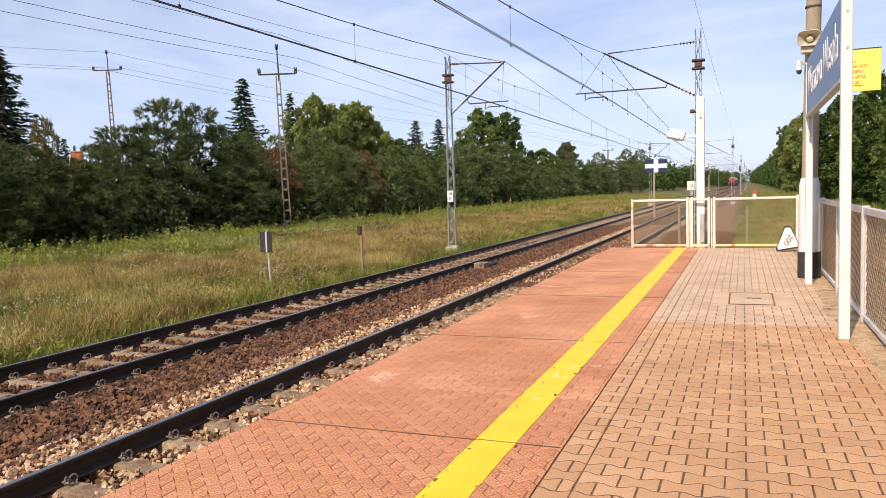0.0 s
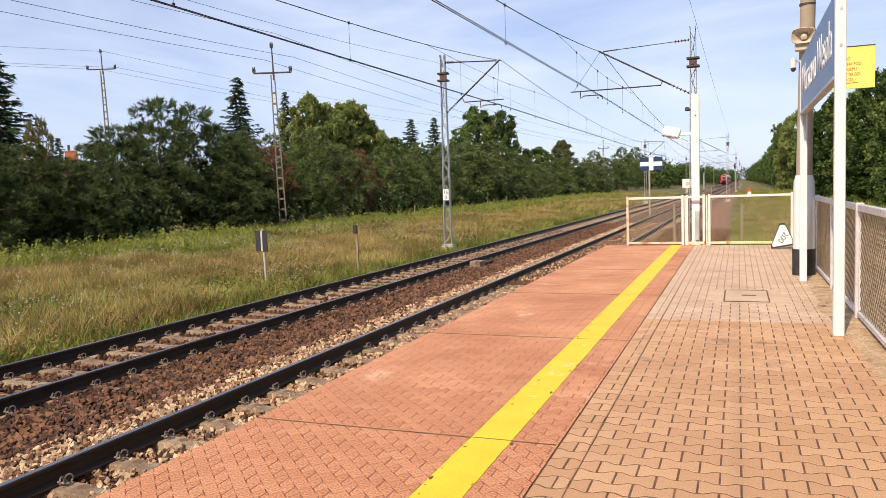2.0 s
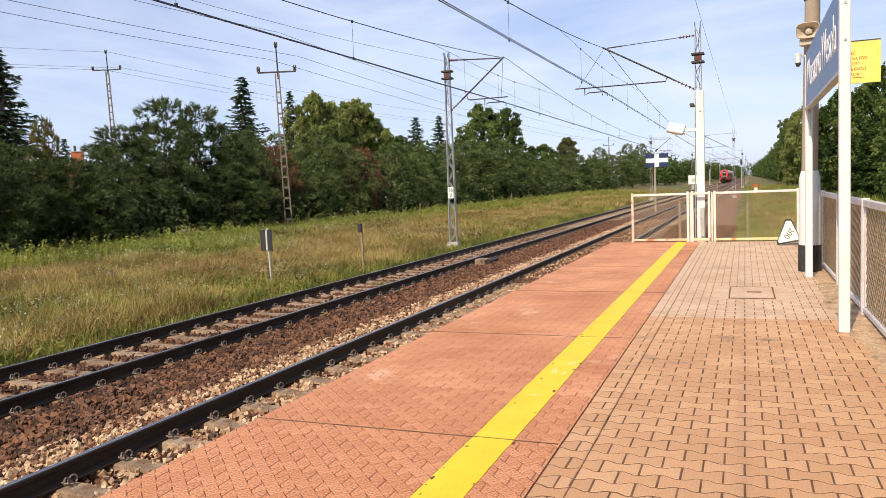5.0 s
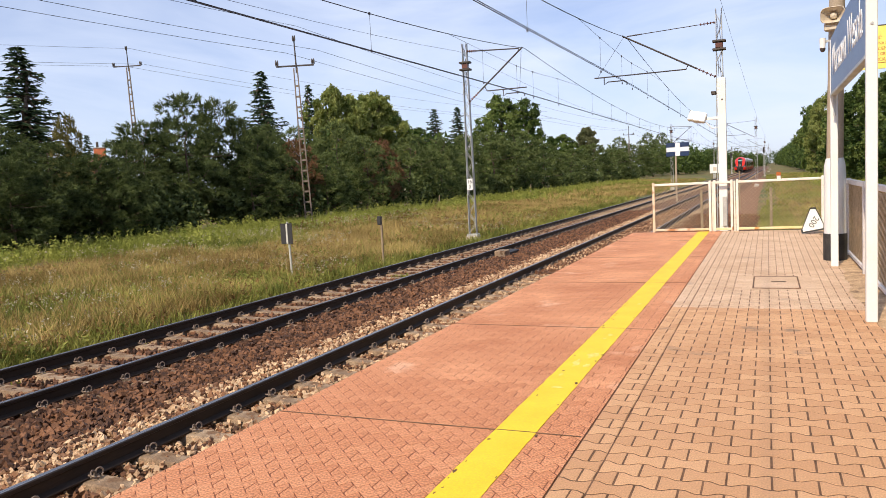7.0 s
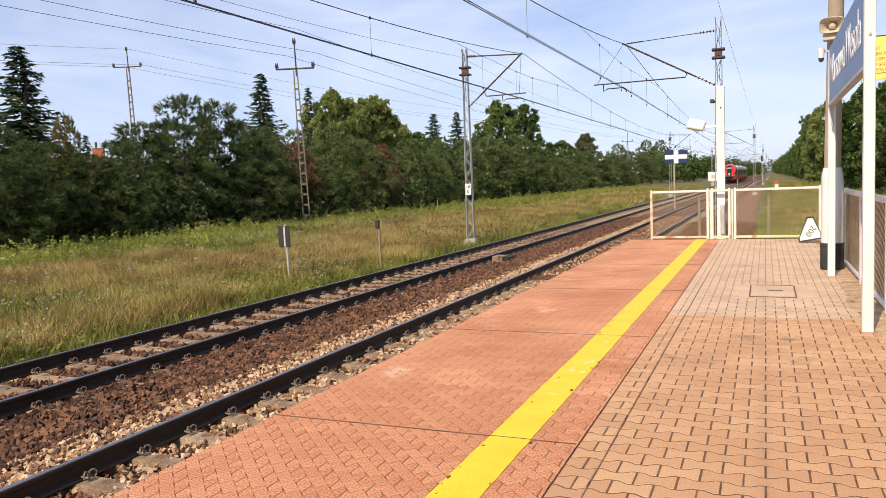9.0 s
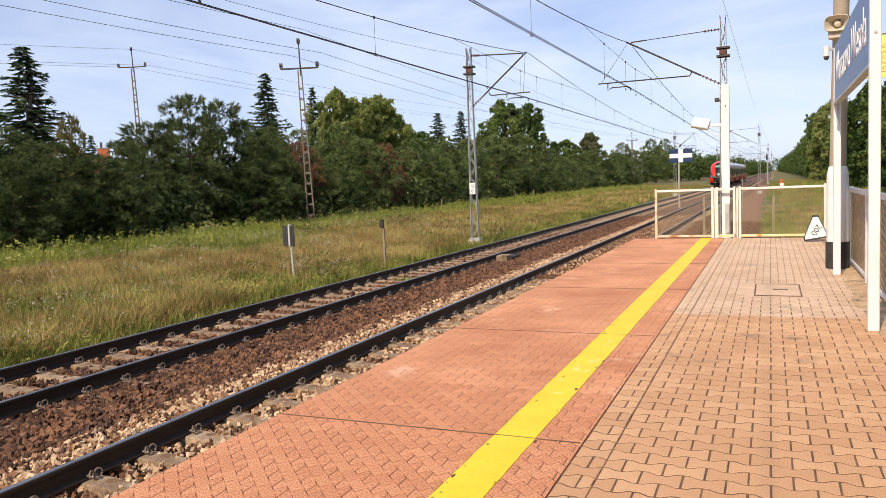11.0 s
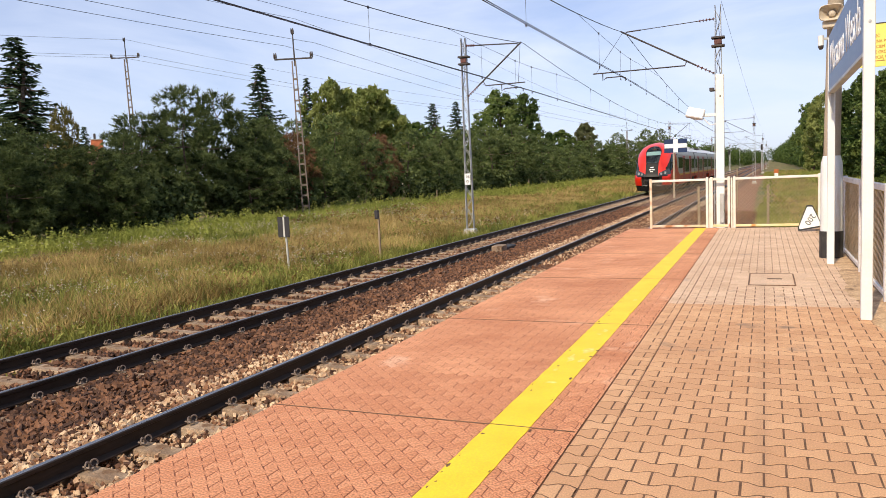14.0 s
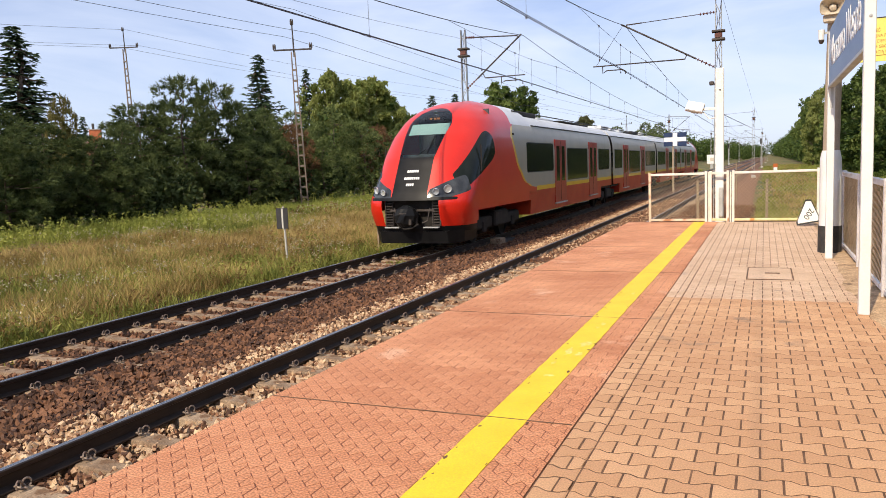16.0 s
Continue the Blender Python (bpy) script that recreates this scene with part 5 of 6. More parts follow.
herbs("bank_weeds", G_WEED, "sunlit yellow-green weeds along the foot of the trees", [(-26, -19.5, 8, 60, 3600, 0.75, 0.12), (-25.5, -18, 60, 130, 1600, 0.8, 0.2)], 7)
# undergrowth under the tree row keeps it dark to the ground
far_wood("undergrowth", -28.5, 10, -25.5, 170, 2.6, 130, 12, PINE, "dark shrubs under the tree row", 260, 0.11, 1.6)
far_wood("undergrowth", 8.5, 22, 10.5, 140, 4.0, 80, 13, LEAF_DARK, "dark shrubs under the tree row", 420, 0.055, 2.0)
path = Geo()
ys = [END_Y + 0.1, 25, 35, 45, 60, 75, 90, 110, 140]
path.add([(x + bend(y), y, -1.03 + rise(y)) for y in ys for x in (-2.6, -1.9, -1.0, -0.25 - 0.006 * y)], [(4 * k + q, 4 * k + q + 1, 4 * k + q + 5, 4 * k + q + 4) for k in range(len(ys) - 1) for q in range(3)])
tagged(part("soil_path", path, DIRT), "bare brown soil strip beside the ballast", "path", kind="structure")


# ---- things along the line ----
SIGN_BACK = surf("dark_sign_back", (0.020, 0.018, 0.020), (0.04, 0.037, 0.038), 4, 0.7, 0.0, 0.05, 40, 0.15)
POST_GREY = surf("pale_post_paint", (0.44, 0.43, 0.38), (0.58, 0.56, 0.50), 3, 0.6, 0.1, 0.1, 40, 0.15)
WOOD_OLD = surf("weathered_wood", (0.22, 0.16, 0.10), (0.36, 0.28, 0.19), 3, 0.9, 0, 0.4, 30, 0.25, stretch=(1, 1, 0.2))
BRICK = surf("orange_brick", (0.42, 0.11, 0.045), (0.55, 0.17, 0.07), 3, 0.85, 0, 0.2, 20, 0.2)
ROOF_TILE = surf("brown_roof_tile", (0.20, 0.085, 0.05), (0.30, 0.14, 0.085), 2, 0.85, 0, 0.4, 6, 0.2)
PLASTER = surf("pale_plaster", (0.52, 0.47, 0.40), (0.64, 0.59, 0.50), 1, 0.9, 0, 0.1, 20, 0.08)

ss = thing("track_sign", pose(-11.96, 17.3, ground_height(-11.96, 17.3) - 0.1), "dark back of a small track sign on a pale post", "sign")
part("post", Geo().cyl((0.03, 0.03, 0), (0, 0, 1.68), 0.03, n=10), POST_GREY, ss)
pb = part("plate", Geo().box((-0.02, -0.035, 1.36), (0.37, 0.02, 0.56), None, 0.006), SIGN_BACK, ss, "dark grey metal plate")
part("band", Geo().box((0.0, -0.05, 1.36), (0.05, 0.02, 0.54)), POST_GREY, pb)
sp = thing("marker_post", pose(-10.67, 20.28, ground_height(-10.67, 20.28) - 0.1), "thin pale wooden marker post with a dark cap", "post")
part("post", Geo().box((0, 0, 0.78), (0.055, 0.05, 1.56), None, 0.006), WOOD_OLD, sp)
part("cap", Geo().box((-0.04, -0.02, 1.48), (0.13, 0.10, 0.26), None, 0.02), SIGN_BACK, sp, "dark metal cap box")

tb = thing("track_box", pose(-7.2, 21.2, -0.93), "weathered concrete cable box beside the rail", "track box")
part("body", Geo().box((0, 0, 0.06), (0.32, 0.5, 0.24), None, 0.02), SLEEPER, tb)
part("lid", Geo().box((0, 0.75, 0.03), (0.3, 0.9, 0.12), None, 0.015), SIGN_BACK, tb, "dark cover")


def line_pole(x, y, height, label, arm=1.1, turn=28, wide=1.0):
    """A pre-cast pole: two concrete ribs with rungs between, so that daylight shows through; cross-arm and pin insulators."""
    z = ground_height(x, y) - 0.05
    th = thing("power_pole", pose(x, y, z, 0, -1.3, turn) @ Matrix.Diagonal((wide, wide, 1, 1)), label, "power pole", "power line poles")
    for s in (-1, 1):
        g = Geo()
        a, b = 0.20, 0.10
        g.add([(s * a - 0.035, -0.09, 0), (s * a + 0.035, -0.09, 0), (s * a + 0.035, 0.09, 0), (s * a - 0.035, 0.09, 0), (s * b - 0.03, -0.07, height), (s * b + 0.03, -0.07, height), (s * b + 0.03, 0.07, height), (s * b - 0.03, 0.07, height)],
              [(0, 1, 5, 4), (1, 2, 6, 5), (2, 3, 7, 6), (3, 0, 4, 7), (4, 5, 6, 7)])
        part("rib", g, LINE_POLE, th)
    n = int(height / 0.62)
    me = Geo().box((0, 0, 0), (0.34, 0.13, 0.10)).mesh("rung", LINE_POLE)
    for i in range(n):
        zz = 0.1 + i * 0.62
        w = (0.40 - 0.2 * zz / height) / 0.40
        part("rung", me, None, th, m=pose(0, 0, zz) @ Matrix.Diagonal((w, 1, 1, 1)))
    part("mast_head", Geo().cyl((0.05, 0, height - 0.3), (0.05, 0, height + 1.75), 0.05, 0.035, 8), DARK_STEEL, th, "dark steel top tube")
    part("cross_arm", Geo().box((0, -0.08, height + 0.1), (2 * arm, 0.08, 0.09), None, 0.008), DARK_STEEL, th)
    for ax, az in ((-arm + 0.05, height + 0.12), (arm - 0.05, height + 0.12), (0.05, height + 1.5)):
        for d in (-0.05, 0.05):
            part("insulator", Geo().lathe([(0.0, 0.0), (0.035, 0.02), (0.05, 0.10), (0.05, 0.22), (0.03, 0.34), (0.0, 0.36)], pose(ax + d, -0.08, az), 10), DARK_STEEL, th, smooth=True)
    return th


P1, P3 = Vector((-25.20, 38.65, 8.97)), Vector((-25.9, 160.0, 9.4))
P2 = Vector((-51.7, 52.5, 12.6))
line_pole(P1.x, P1.y, 9.22, "tall concrete ladder-like power pole before the pines")
line_pole(P3.x, P3.y, 9.3, "tall concrete ladder-like power pole far along the trees")
line_pole(P2.x, P2.y, 13.6, "tall concrete ladder-like power pole behind the pines", wide=1.1)
P0 = P1 + (P1 - P3) * 0.42 + Vector((-4, 0, 0.4))
P4 = P3 + Vector((0.8, 110, 0.6))
Q0, Q4 = P2 + Vector((-30, -45, 0.5)), P2 + Vector((12, 95, -0.5))
for name, pts in (("power_line", (P0, P1, P3, P4)), ("power_line", (Q0, P2, Q4))):
    th = thing(name, pose(0, 0, 0), "thin dark power wires strung between the concrete poles", "power line")
    for off in ((-1.0, 0.35, 0.45), (0.95, 0.5, 0.45), (0.0, 0.0, 1.85)):
        g = Geo()
        o = Vector(off) * 1.0
        for a, b in zip(pts, pts[1:]):
            g.tube(span(*(a + o), *(b + o), 0.5 if (b - a).length < 80 else 1.1), 0.011, 4)
        part("wire", g, CABLE, th)

cs = thing("cross_sign", pose(-6.01, 57, -0.98), "navy sign with a white cross on a tall post", "signal sign")
zc, cw, ch, cx = 3.750, 1.580, 0.960, 0.140
part("panel", Geo().box((cx, 0, zc), (cw, 0.04, ch), None, 0.008), NAVY, cs)
part("cross_bar", Geo().box((cx, -0.028, zc), (cw * 0.97, 0.012, ch * 0.32)), LETTER_WHITE, cs, "white bar of the cross")
for dz in (-1, 1):
    part("cross_bar", Geo().box((cx, -0.028, zc + dz * ch * 0.325), (cw * 0.2, 0.012, ch * 0.325)), LETTER_WHITE, cs, "white bar of the cross")
part("post", Geo().cyl((0, 0.07, 0), (0, 0.07, zc + 0.2), 0.075, 0.065, n=10), POLE_CONCRETE, cs)

wc2 = thing("relay_cabinet", pose(-9.6, 160, -0.9 + rise(160)), "white steel relay cabinet on a stand beside the far track", "cabinet")
part("body", Geo().box((0, 0, 1.75), (1.7, 0.8, 1.8), None, 0.05), WHITE_PAINT, wc2)
part("legs", Geo().box((0, 0, 0.45), (0.5, 0.5, 0.9), None, 0.03), GALV, wc2)
part("plate", Geo().box((0.1, -0.42, 1.7), (0.6, 0.03, 0.7), None, 0.01), BEIGE, wc2)


def signal(x, y, h, label):
    th = thing("railway_signal", pose(x + bend(y), y, -1.0 + rise(y)), label, "signal", "railway signals")
    part("mast", Geo().cyl((0, 0, 0), (0, 0, h), 0.09, 0.07, 10), GALV, th)
    part("head", Geo().box((0, -0.12, h - 0.5), (0.46, 0.22, 1.25), None, 0.05), BLACK_PAINT, th, "black signal head")
    for k in range(3):
        part("hood", Geo().cyl((0, -0.22, h - 0.12 - 0.36 * k), (0, -0.42, h - 0.12 - 0.36 * k), 0.11, n=12, caps=False), BLACK_PAINT, th)
    part("ladder", Geo().box((0.16, 0.1, h * 0.45), (0.03, 0.03, h * 0.85)).box((0.36, 0.1, h * 0.45), (0.03, 0.03, h * 0.85)), GALV, th)


signal(-2.05, 190, 5.9, "tall railway signal with a black head facing the platform")
signal(-10.6, 220, 5.4, "tall railway signal with a black head beside the far track")
rm = thing("red_marker", pose(1.15, 92, ground_height(1.15, 92) + 0.35) @ Matrix.Diagonal((0.75, 1, 0.8, 1)), "small orange-red marker board with a white foot on the grass", "marker")
part("board", Geo().box((0, 0, 1.05), (0.62, 0.06, 0.5), None, 0.02), SIGN_RED, rm)
part("foot", Geo().box((0, 0, 0.55), (0.5, 0.06, 0.5), None, 0.02), WHITE_PAINT, rm)
part("stake", Geo().box((0, 0, 0.15), (0.1, 0.05, 0.5)), WOOD_OLD, rm)
for x, y, h in ((-1.55, 20.6, 1.92), (0.08, 19.2, 1.95), (-1.40, 45, 2.2)):
    th = thing("wooden_post", pose(x, y, -1.12), "old grey-brown wooden post beyond the platform end", "post", "wooden posts")
    part("post", Geo().box((0, 0, h / 2), (0.062, 0.06, h), None, 0.008), WOOD_OLD, th)
for i in (0, 3, 4, 9):
    th = thing("stub_post", pose(-24.2 + 0.28 * i, 56 + 5.5 * i, ground_height(-22, 56 + 5.5 * i)), "short weathered stake at the foot of the trees", "post", "stakes by the trees")
    part("post", Geo().cyl((0, 0, 0), (0.05, 0, 1.0 + 0.25 * (i % 3)), 0.05, 0.04, 7), WOOD_OLD, th)


def house(x, y, ridge, w, d, turn, chimney, label):
    z = ground_height(x, y)
    th = thing("house", pose(x, y, z, 0, 0, turn), label, "house", "houses behind the trees")
    eave = ridge - z - w * 0.40
    part("wall", Geo().box((0, 0, eave / 2), (w, d, eave)), PLASTER, th)
    part("roof", Geo().prism([(-w / 2 - 0.5, eave - 0.3), (0, ridge - z), (w / 2 + 0.5, eave - 0.3), (w / 2 + 0.5, eave - 0.5), (-w / 2 - 0.5, eave - 0.5)], -d / 2 - 0.5, d / 2 + 0.5), ROOF_TILE, th, "brown tiled gable roof")
    if chimney:
        c = part("chimney", Geo().box((chimney[0], chimney[1], chimney[2] - z - 0.9), (1.1, 0.9, 1.9), None, 0.03), BRICK, th, "orange brick chimney")
        part("cap", Geo().box((chimney[0], chimney[1], chimney[2] - z + 0.07), (1.25, 1.05, 0.1), None, 0.02), CONCRETE, c)
        part("pipe", Geo().cyl((chimney[0] - 0.2, chimney[1], chimney[2] - z + 0.1), (chimney[0] - 0.2, chimney[1], chimney[2] - z + 0.7), 0.12, n=10), DARK_STEEL, c)


house(-65.2, 59.4, 5.6, 9, 10, 40, (1.0, 0.0, 6.6), "house with an orange brick chimney behind the pines")
house(-61, 130, 9.7, 9, 12, 75, None, "house with a brown tiled roof behind the pines")
# a few weeds between the rails
grass("track_weeds", G_WEED, "green weeds growing between the rails", [(-8.6, -8.0, 16.6, 17.3, 60, 0.2, 0.04, -9, 9), (-9.6, -9.2, 4, 30, 150, 0.2, 0.03, -9, 9)], 9)
# pale blossom heads scattered through the meadow
r = np.random.RandomState(4)
n = 5200
pb = np.stack([r.uniform(-22, -10.6, n), r.uniform(6, 45, n), np.zeros(n)], 1)
keep = [i for i in range(n) if noise.noise((pb[i, 0] * 0.4, pb[i, 1] * 0.3, 7.7)) > 0.08]
pb = pb[keep]
pb[:, 2] = [ground_height(x, y) + r.uniform(0.22, 0.5) for x, y, _ in pb]
pb = np.repeat(pb, 5, 0) + r.randn(len(pb) * 5, 3) * 0.03
BLOSSOM = leaf("pale_blossom", (0.38, 0.32, 0.20), (0.58, 0.52, 0.38), (0.4, 0.36, 0.28), 0.8, 0.2)
tagged(new("meadow_flowers", leaf_mesh("meadow_flowers", blades(pb, unit(r.randn(len(pb), 3)), 0.04, 0.03, 0, 5), BLOSSOM)), "pale blossom heads scattered in the meadow", "flowers", kind="stuff")


# ---- the train ----
def glass(name, tint, rough=0.03):
    m = bpy.data.materials.new(name)
    m.use_nodes = True
    n, l = m.node_tree.nodes, m.node_tree.links
    tr, gl, fr, mx = n.new("ShaderNodeBsdfTransparent"), n.new("ShaderNodeBsdfGlossy"), n.new("ShaderNodeFresnel"), n.new("ShaderNodeMixShader")
    tr.inputs["Color"].default_value = (*tint, 1)
    gl.inputs["Roughness"].default_value = rough
    fr.inputs["IOR"].default_value = 1.5
    l.new(fr.outputs[0], mx.inputs[0])
    l.new(tr.outputs[0], mx.inputs[1])
    l.new(gl.outputs[0], mx.inputs[2])
    l.new(mx.outputs[0], n["Material Output"].inputs["Surface"])
    return m


T_RED = surf("red_train_paint", (0.60, 0.016, 0.005), (0.66, 0.021, 0.007), 1.5, 0.38, 0, 0.0, 30, 0.04, coat=0.3, spec=0.4)
T_GREY = surf("warm_grey_train_paint", (0.36, 0.335, 0.265), (0.42, 0.39, 0.31), 1.2, 0.4, 0, 0.0, 30, 0.05, coat=0.05, spec=0.3)
T_ROOF = surf("silver_train_roof", (0.62, 0.63, 0.64), (0.72, 0.73, 0.74), 0.8, 0.4, 0.1, 0.0, 30, 0.05, stain=((0.5, 0.48, 0.44), 1.4, 0.63))
T_YELLOW = surf("yellow_train_stripe", (0.80, 0.46, 0.01), (0.84, 0.52, 0.02), 2, 0.35, 0, 0, 30, 0.04, coat=0.4)
T_ORANGE = surf("dusty_red_train_paint", (0.42, 0.026, 0.010), (0.52, 0.055, 0.020), 1.2, 0.42, 0, 0.0, 20, 0.12, coat=0.05, spec=0.3)
T_DOOR = surf("dark_red_door_paint", (0.34, 0.020, 0.012), (0.42, 0.03, 0.018), 2, 0.4, 0, 0, 30, 0.05, coat=0.1)
T_BLACK = surf("black_train_plastic", (0.005, 0.005, 0.006), (0.012, 0.012, 0.013), 3, 0.45, 0, 0.05, 40, 0.15, spec=0.18)
T_UNDER = surf("grimy_underframe", (0.010, 0.009, 0.008), (0.032, 0.025, 0.021), 4, 0.75, 0.2, 0.2, 40, 0.3)
T_WINDOW = surf("dark_train_glass", (0.012, 0.016, 0.014), (0.02, 0.026, 0.022), 2, 0.08, 0, 0, 30, 0.05, spec=0.14)
T_LAMP = surf("clear_headlamp", (0.55, 0.58, 0.62), (0.75, 0.78, 0.80), 6, 0.15, 0.5, 0, 40, 0.1, coat=1.0)
T_BLIND = surf("pale_sun_blind", (0.50, 0.66, 0.66), (0.58, 0.74, 0.73), 2, 0.7, 0, 0, 30, 0.03)
T_WIND = glass("windscreen_glass", (0.62, 0.70, 0.70))
T_LENS = surf("smoky_lamp_cover", (0.03, 0.033, 0.038), (0.07, 0.075, 0.08), 3, 0.14, 0.1, 0, 30, 0.08)
T_SEAT = surf("cab_interior", (0.05, 0.055, 0.06), (0.10, 0.11, 0.12), 3, 0.7, 0, 0, 30, 0.2)

FRONT = [(0.50, 0.28), (0.65, 0.20), (1.00, 0.05), (1.25, 0.0), (1.50, 0.10), (2.40, 0.62), (3.00, 1.18), (3.45, 1.72), (3.70, 2.15), (3.90, 2.75), (4.02, 3.4), (4.10, 4.3), (4.13, 5.2)]
WIDE = [(0.50, 1.36), (0.75, 1.41), (1.00, 1.44), (2.60, 1.44), (2.95, 1.42), (3.20, 1.36), (3.45, 1.24), (3.70, 1.03), (3.90, 0.76), (4.02, 0.50), (4.10, 0.20), (4.13, -0.10), (4.4, -0.9)]
CURVE = [(0.5, 0.95), (1.2, 1.05), (2.4, 1.9), (3.2, 2.1), (3.9, 1.7), (4.13, 0.9)]


LEVELS = np.linspace(0.2, 4.4, 800)
SMOOTH = {}


def table(rows, z):
    """Reads a curve off its rows, rounded between them."""
    key = id(rows)
    if key not in SMOOTH:
        a = np.interp(LEVELS, [r[0] for r in rows], [r[1] for r in rows])
        k = np.hanning(61)
        SMOOTH[key] = np.convolve(np.pad(a, 30, mode="edge"), k / k.sum(), mode="valid")
    return float(np.interp(z, LEVELS, SMOOTH[key]))


def nose_region(x, y, z):
    ax = abs(x)
    mask = 0.50 if z < 2.4 else 0.50 + 0.12 * min(1, (z - 2.4) / 0.9)
    if z > 3.25:
        mask = 0.62 * math.sqrt(max(0.0, 1 - ((z - 3.25) / 0.52) ** 2))
    if 0.60 < z < 1.33 and ax < 0.80 and y < 0.9:
        return "opening"
    if y > 1.30 and z < 1.0:
        return "opening"
    if z < 0.64 and y < 1.30:
        return "bumper_lip"
    if 1.33 <= z < 1.40 and y < 0.70 and ax < 1.22:
        return "black_mask"
    if 0.52 < ax and y < 0.92 and 1.40 <= z < 1.58 + 0.34 * min(1.0, (ax - 0.52) / 0.7) and z > 1.40 + 0.14 * max(0.0, (y - 0.3) / 0.6):
        return "headlight"
    if ax < mask and z >= 1.33:
        if z > 2.42:
            return "windscreen"
        return "black_mask"
    # side window of the cab: a swept-back quarter pane
    if ax > 0.9:
        lo = np.interp(y, [0.60, 1.14, 1.92, 2.60, 2.76], [1.50, 1.76, 2.06, 2.33, 2.48])
        hi = np.interp(y, [0.60, 1.08, 1.70, 2.00, 2.24, 2.44, 2.60, 2.70, 2.76], [1.94, 2.32, 2.76, 2.97, 3.07, 3.07, 2.97, 2.80, 2.50])
        if 0.60 < y < 2.76 and lo < z < hi:
            return "cab_side_window"
    edge = np.interp(z, [1.0, 1.30, 1.42, 1.6, 2.16, 3.0, 4.2], [30, 8.0, 6.3, 5.5, 4.75, 4.25, 5.6])
    if y > edge + 0.18:
        return "wall" if z < 3.35 else "roof"
    if y > edge:
        return "stripe" if z < 3.3 else ("red_shell" if z < 3.36 else "roof")
    return "red_shell"


def nose_parts(owner):
    """The cab end: level rings that sweep round from the front to the sides, sorted by face into its parts."""
    zs = list(np.concatenate([np.linspace(0.50, 3.9, 138), np.linspace(3.915, 4.13, 22)]))
    cols = 150
    bins, cells = {}, []
    for side in (-1, 1):
        pts = []
        for z in zs:
            yf, w, ln = table(FRONT, z), max(0.0, table(WIDE, z)), table(CURVE, z)
            row = []
            for i in range(cols + 1):
                s = i / cols
                if s < 0.62:
                    a = (s / 0.62) * math.pi / 2
                    row.append((side * w * math.sin(a) ** (2 / 2.7), yf + ln * (1 - max(0.0, math.cos(a)) ** (2 / 2.7)), z))
                else:
                    y0 = yf + ln
                    row.append((side * w, y0 + (6.9 - y0) * (s - 0.62) / 0.38, z))
            pts.append(row)
        for j in range(len(zs) - 1):
            for i in range(cols):
                q = [pts[j][i], pts[j][i + 1], pts[j + 1][i + 1], pts[j + 1][i]]
                c = [sum(p[k] for p in q) / 4 for k in range(3)]
                r = nose_region(*c)
                if r in ("headlight", "cab_side_window", "wall", "stripe"):
                    r += "_a" if side < 0 else "_b"
                if r != "opening":
                    cells.append((r, q))
    # one welded skin; the seams between the parts are drawn smooth before they are parted
    skin = bmesh.new()
    for r, f in cells:
        skin.faces.new([skin.verts.new(p) for p in f])
    tag = skin.faces.layers.int.new("piece")
    names = sorted({r for r, _ in cells})
    for f, (r, _) in zip(skin.faces, cells):
        f[tag] = names.index(r)
    bmesh.ops.remove_doubles(skin, verts=skin.verts[:], dist=0.0004)
    beside = {}
    for e in skin.edges:
        if len({f[tag] for f in e.link_faces}) > 1:
            for p, q in (tuple(e.verts), tuple(e.verts)[::-1]):
                beside.setdefault(p, []).append(q)
    line = {p: q for p, q in beside.items() if len(q) == 2 and abs(p.co.x) > 0.02}
    for _ in range(10):
        moved = {p: p.co * 0.4 + (q[0].co + q[1].co) * 0.3 for p, q in line.items()}
        for p, co in moved.items():
            p.co = co
    for f in skin.faces:
        bins.setdefault(names[f[tag]], []).append([tuple(p.co) for p in f.verts])
    skin.free()
    mats = {"red_shell": T_RED, "windscreen": T_WIND, "black_mask": T_BLACK, "headlight": T_LENS, "cab_side_window": T_WINDOW, "stripe": T_YELLOW, "wall": T_GREY, "roof": T_ROOF, "bumper_lip": T_BLACK}
    wording = {"red_shell": "glossy red rounded nose shell", "windscreen": "arched sloping windscreen", "black_mask": "black panel below the windscreen"}
    for r, quads in bins.items():
        base = r[:-2] if r[-2:] in ("_a", "_b") else r
        q = bmesh.new()
        for f in quads:
            try:
                q.faces.new([q.verts.new(p) for p in f])
            except ValueError:
                pass
        bmesh.ops.remove_doubles(q, verts=q.verts[:], dist=0.0004)
        bmesh.ops.dissolve_degenerate(q, dist=0.0003, edges=q.edges[:])
        bmesh.ops.recalc_face_normals(q, faces=q.faces[:])
        me = bpy.data.meshes.new(base)
        q.to_mesh(me)
        q.free()
        me.materials.append(mats[base])
        me.polygons.foreach_set("use_smooth", [True] * len(me.polygons))
        part(base, me, None, owner, wording.get(base, ""))
    # details of the front
    for s in (-1, 1):
        hl = Geo()
        hl.lathe([(0.0, 0.0), (0.07, 0.0), (0.085, 0.03), (0.075, 0.035)], pose(s * 0.74, 0.135, 1.54, 100, 0, s * 16), 18)
        part("headlamp", hl, T_LAMP, owner, "clear round headlamp", smooth=True)
        hl = Geo().lathe([(0.0, 0.0), (0.09, 0.0), (0.105, 0.03), (0.095, 0.035)], pose(s * 1.00, 0.27, 1.60, 100, 0, s * 30), 18)
        part("headlamp", hl, T_LAMP, owner, "clear round headlamp", smooth=True)
    part("front_recess", Geo().box((0, 0.85, 0.97), (1.66, 0.9, 0.76)), T_UNDER, owner, "dark recess behind the bumper")
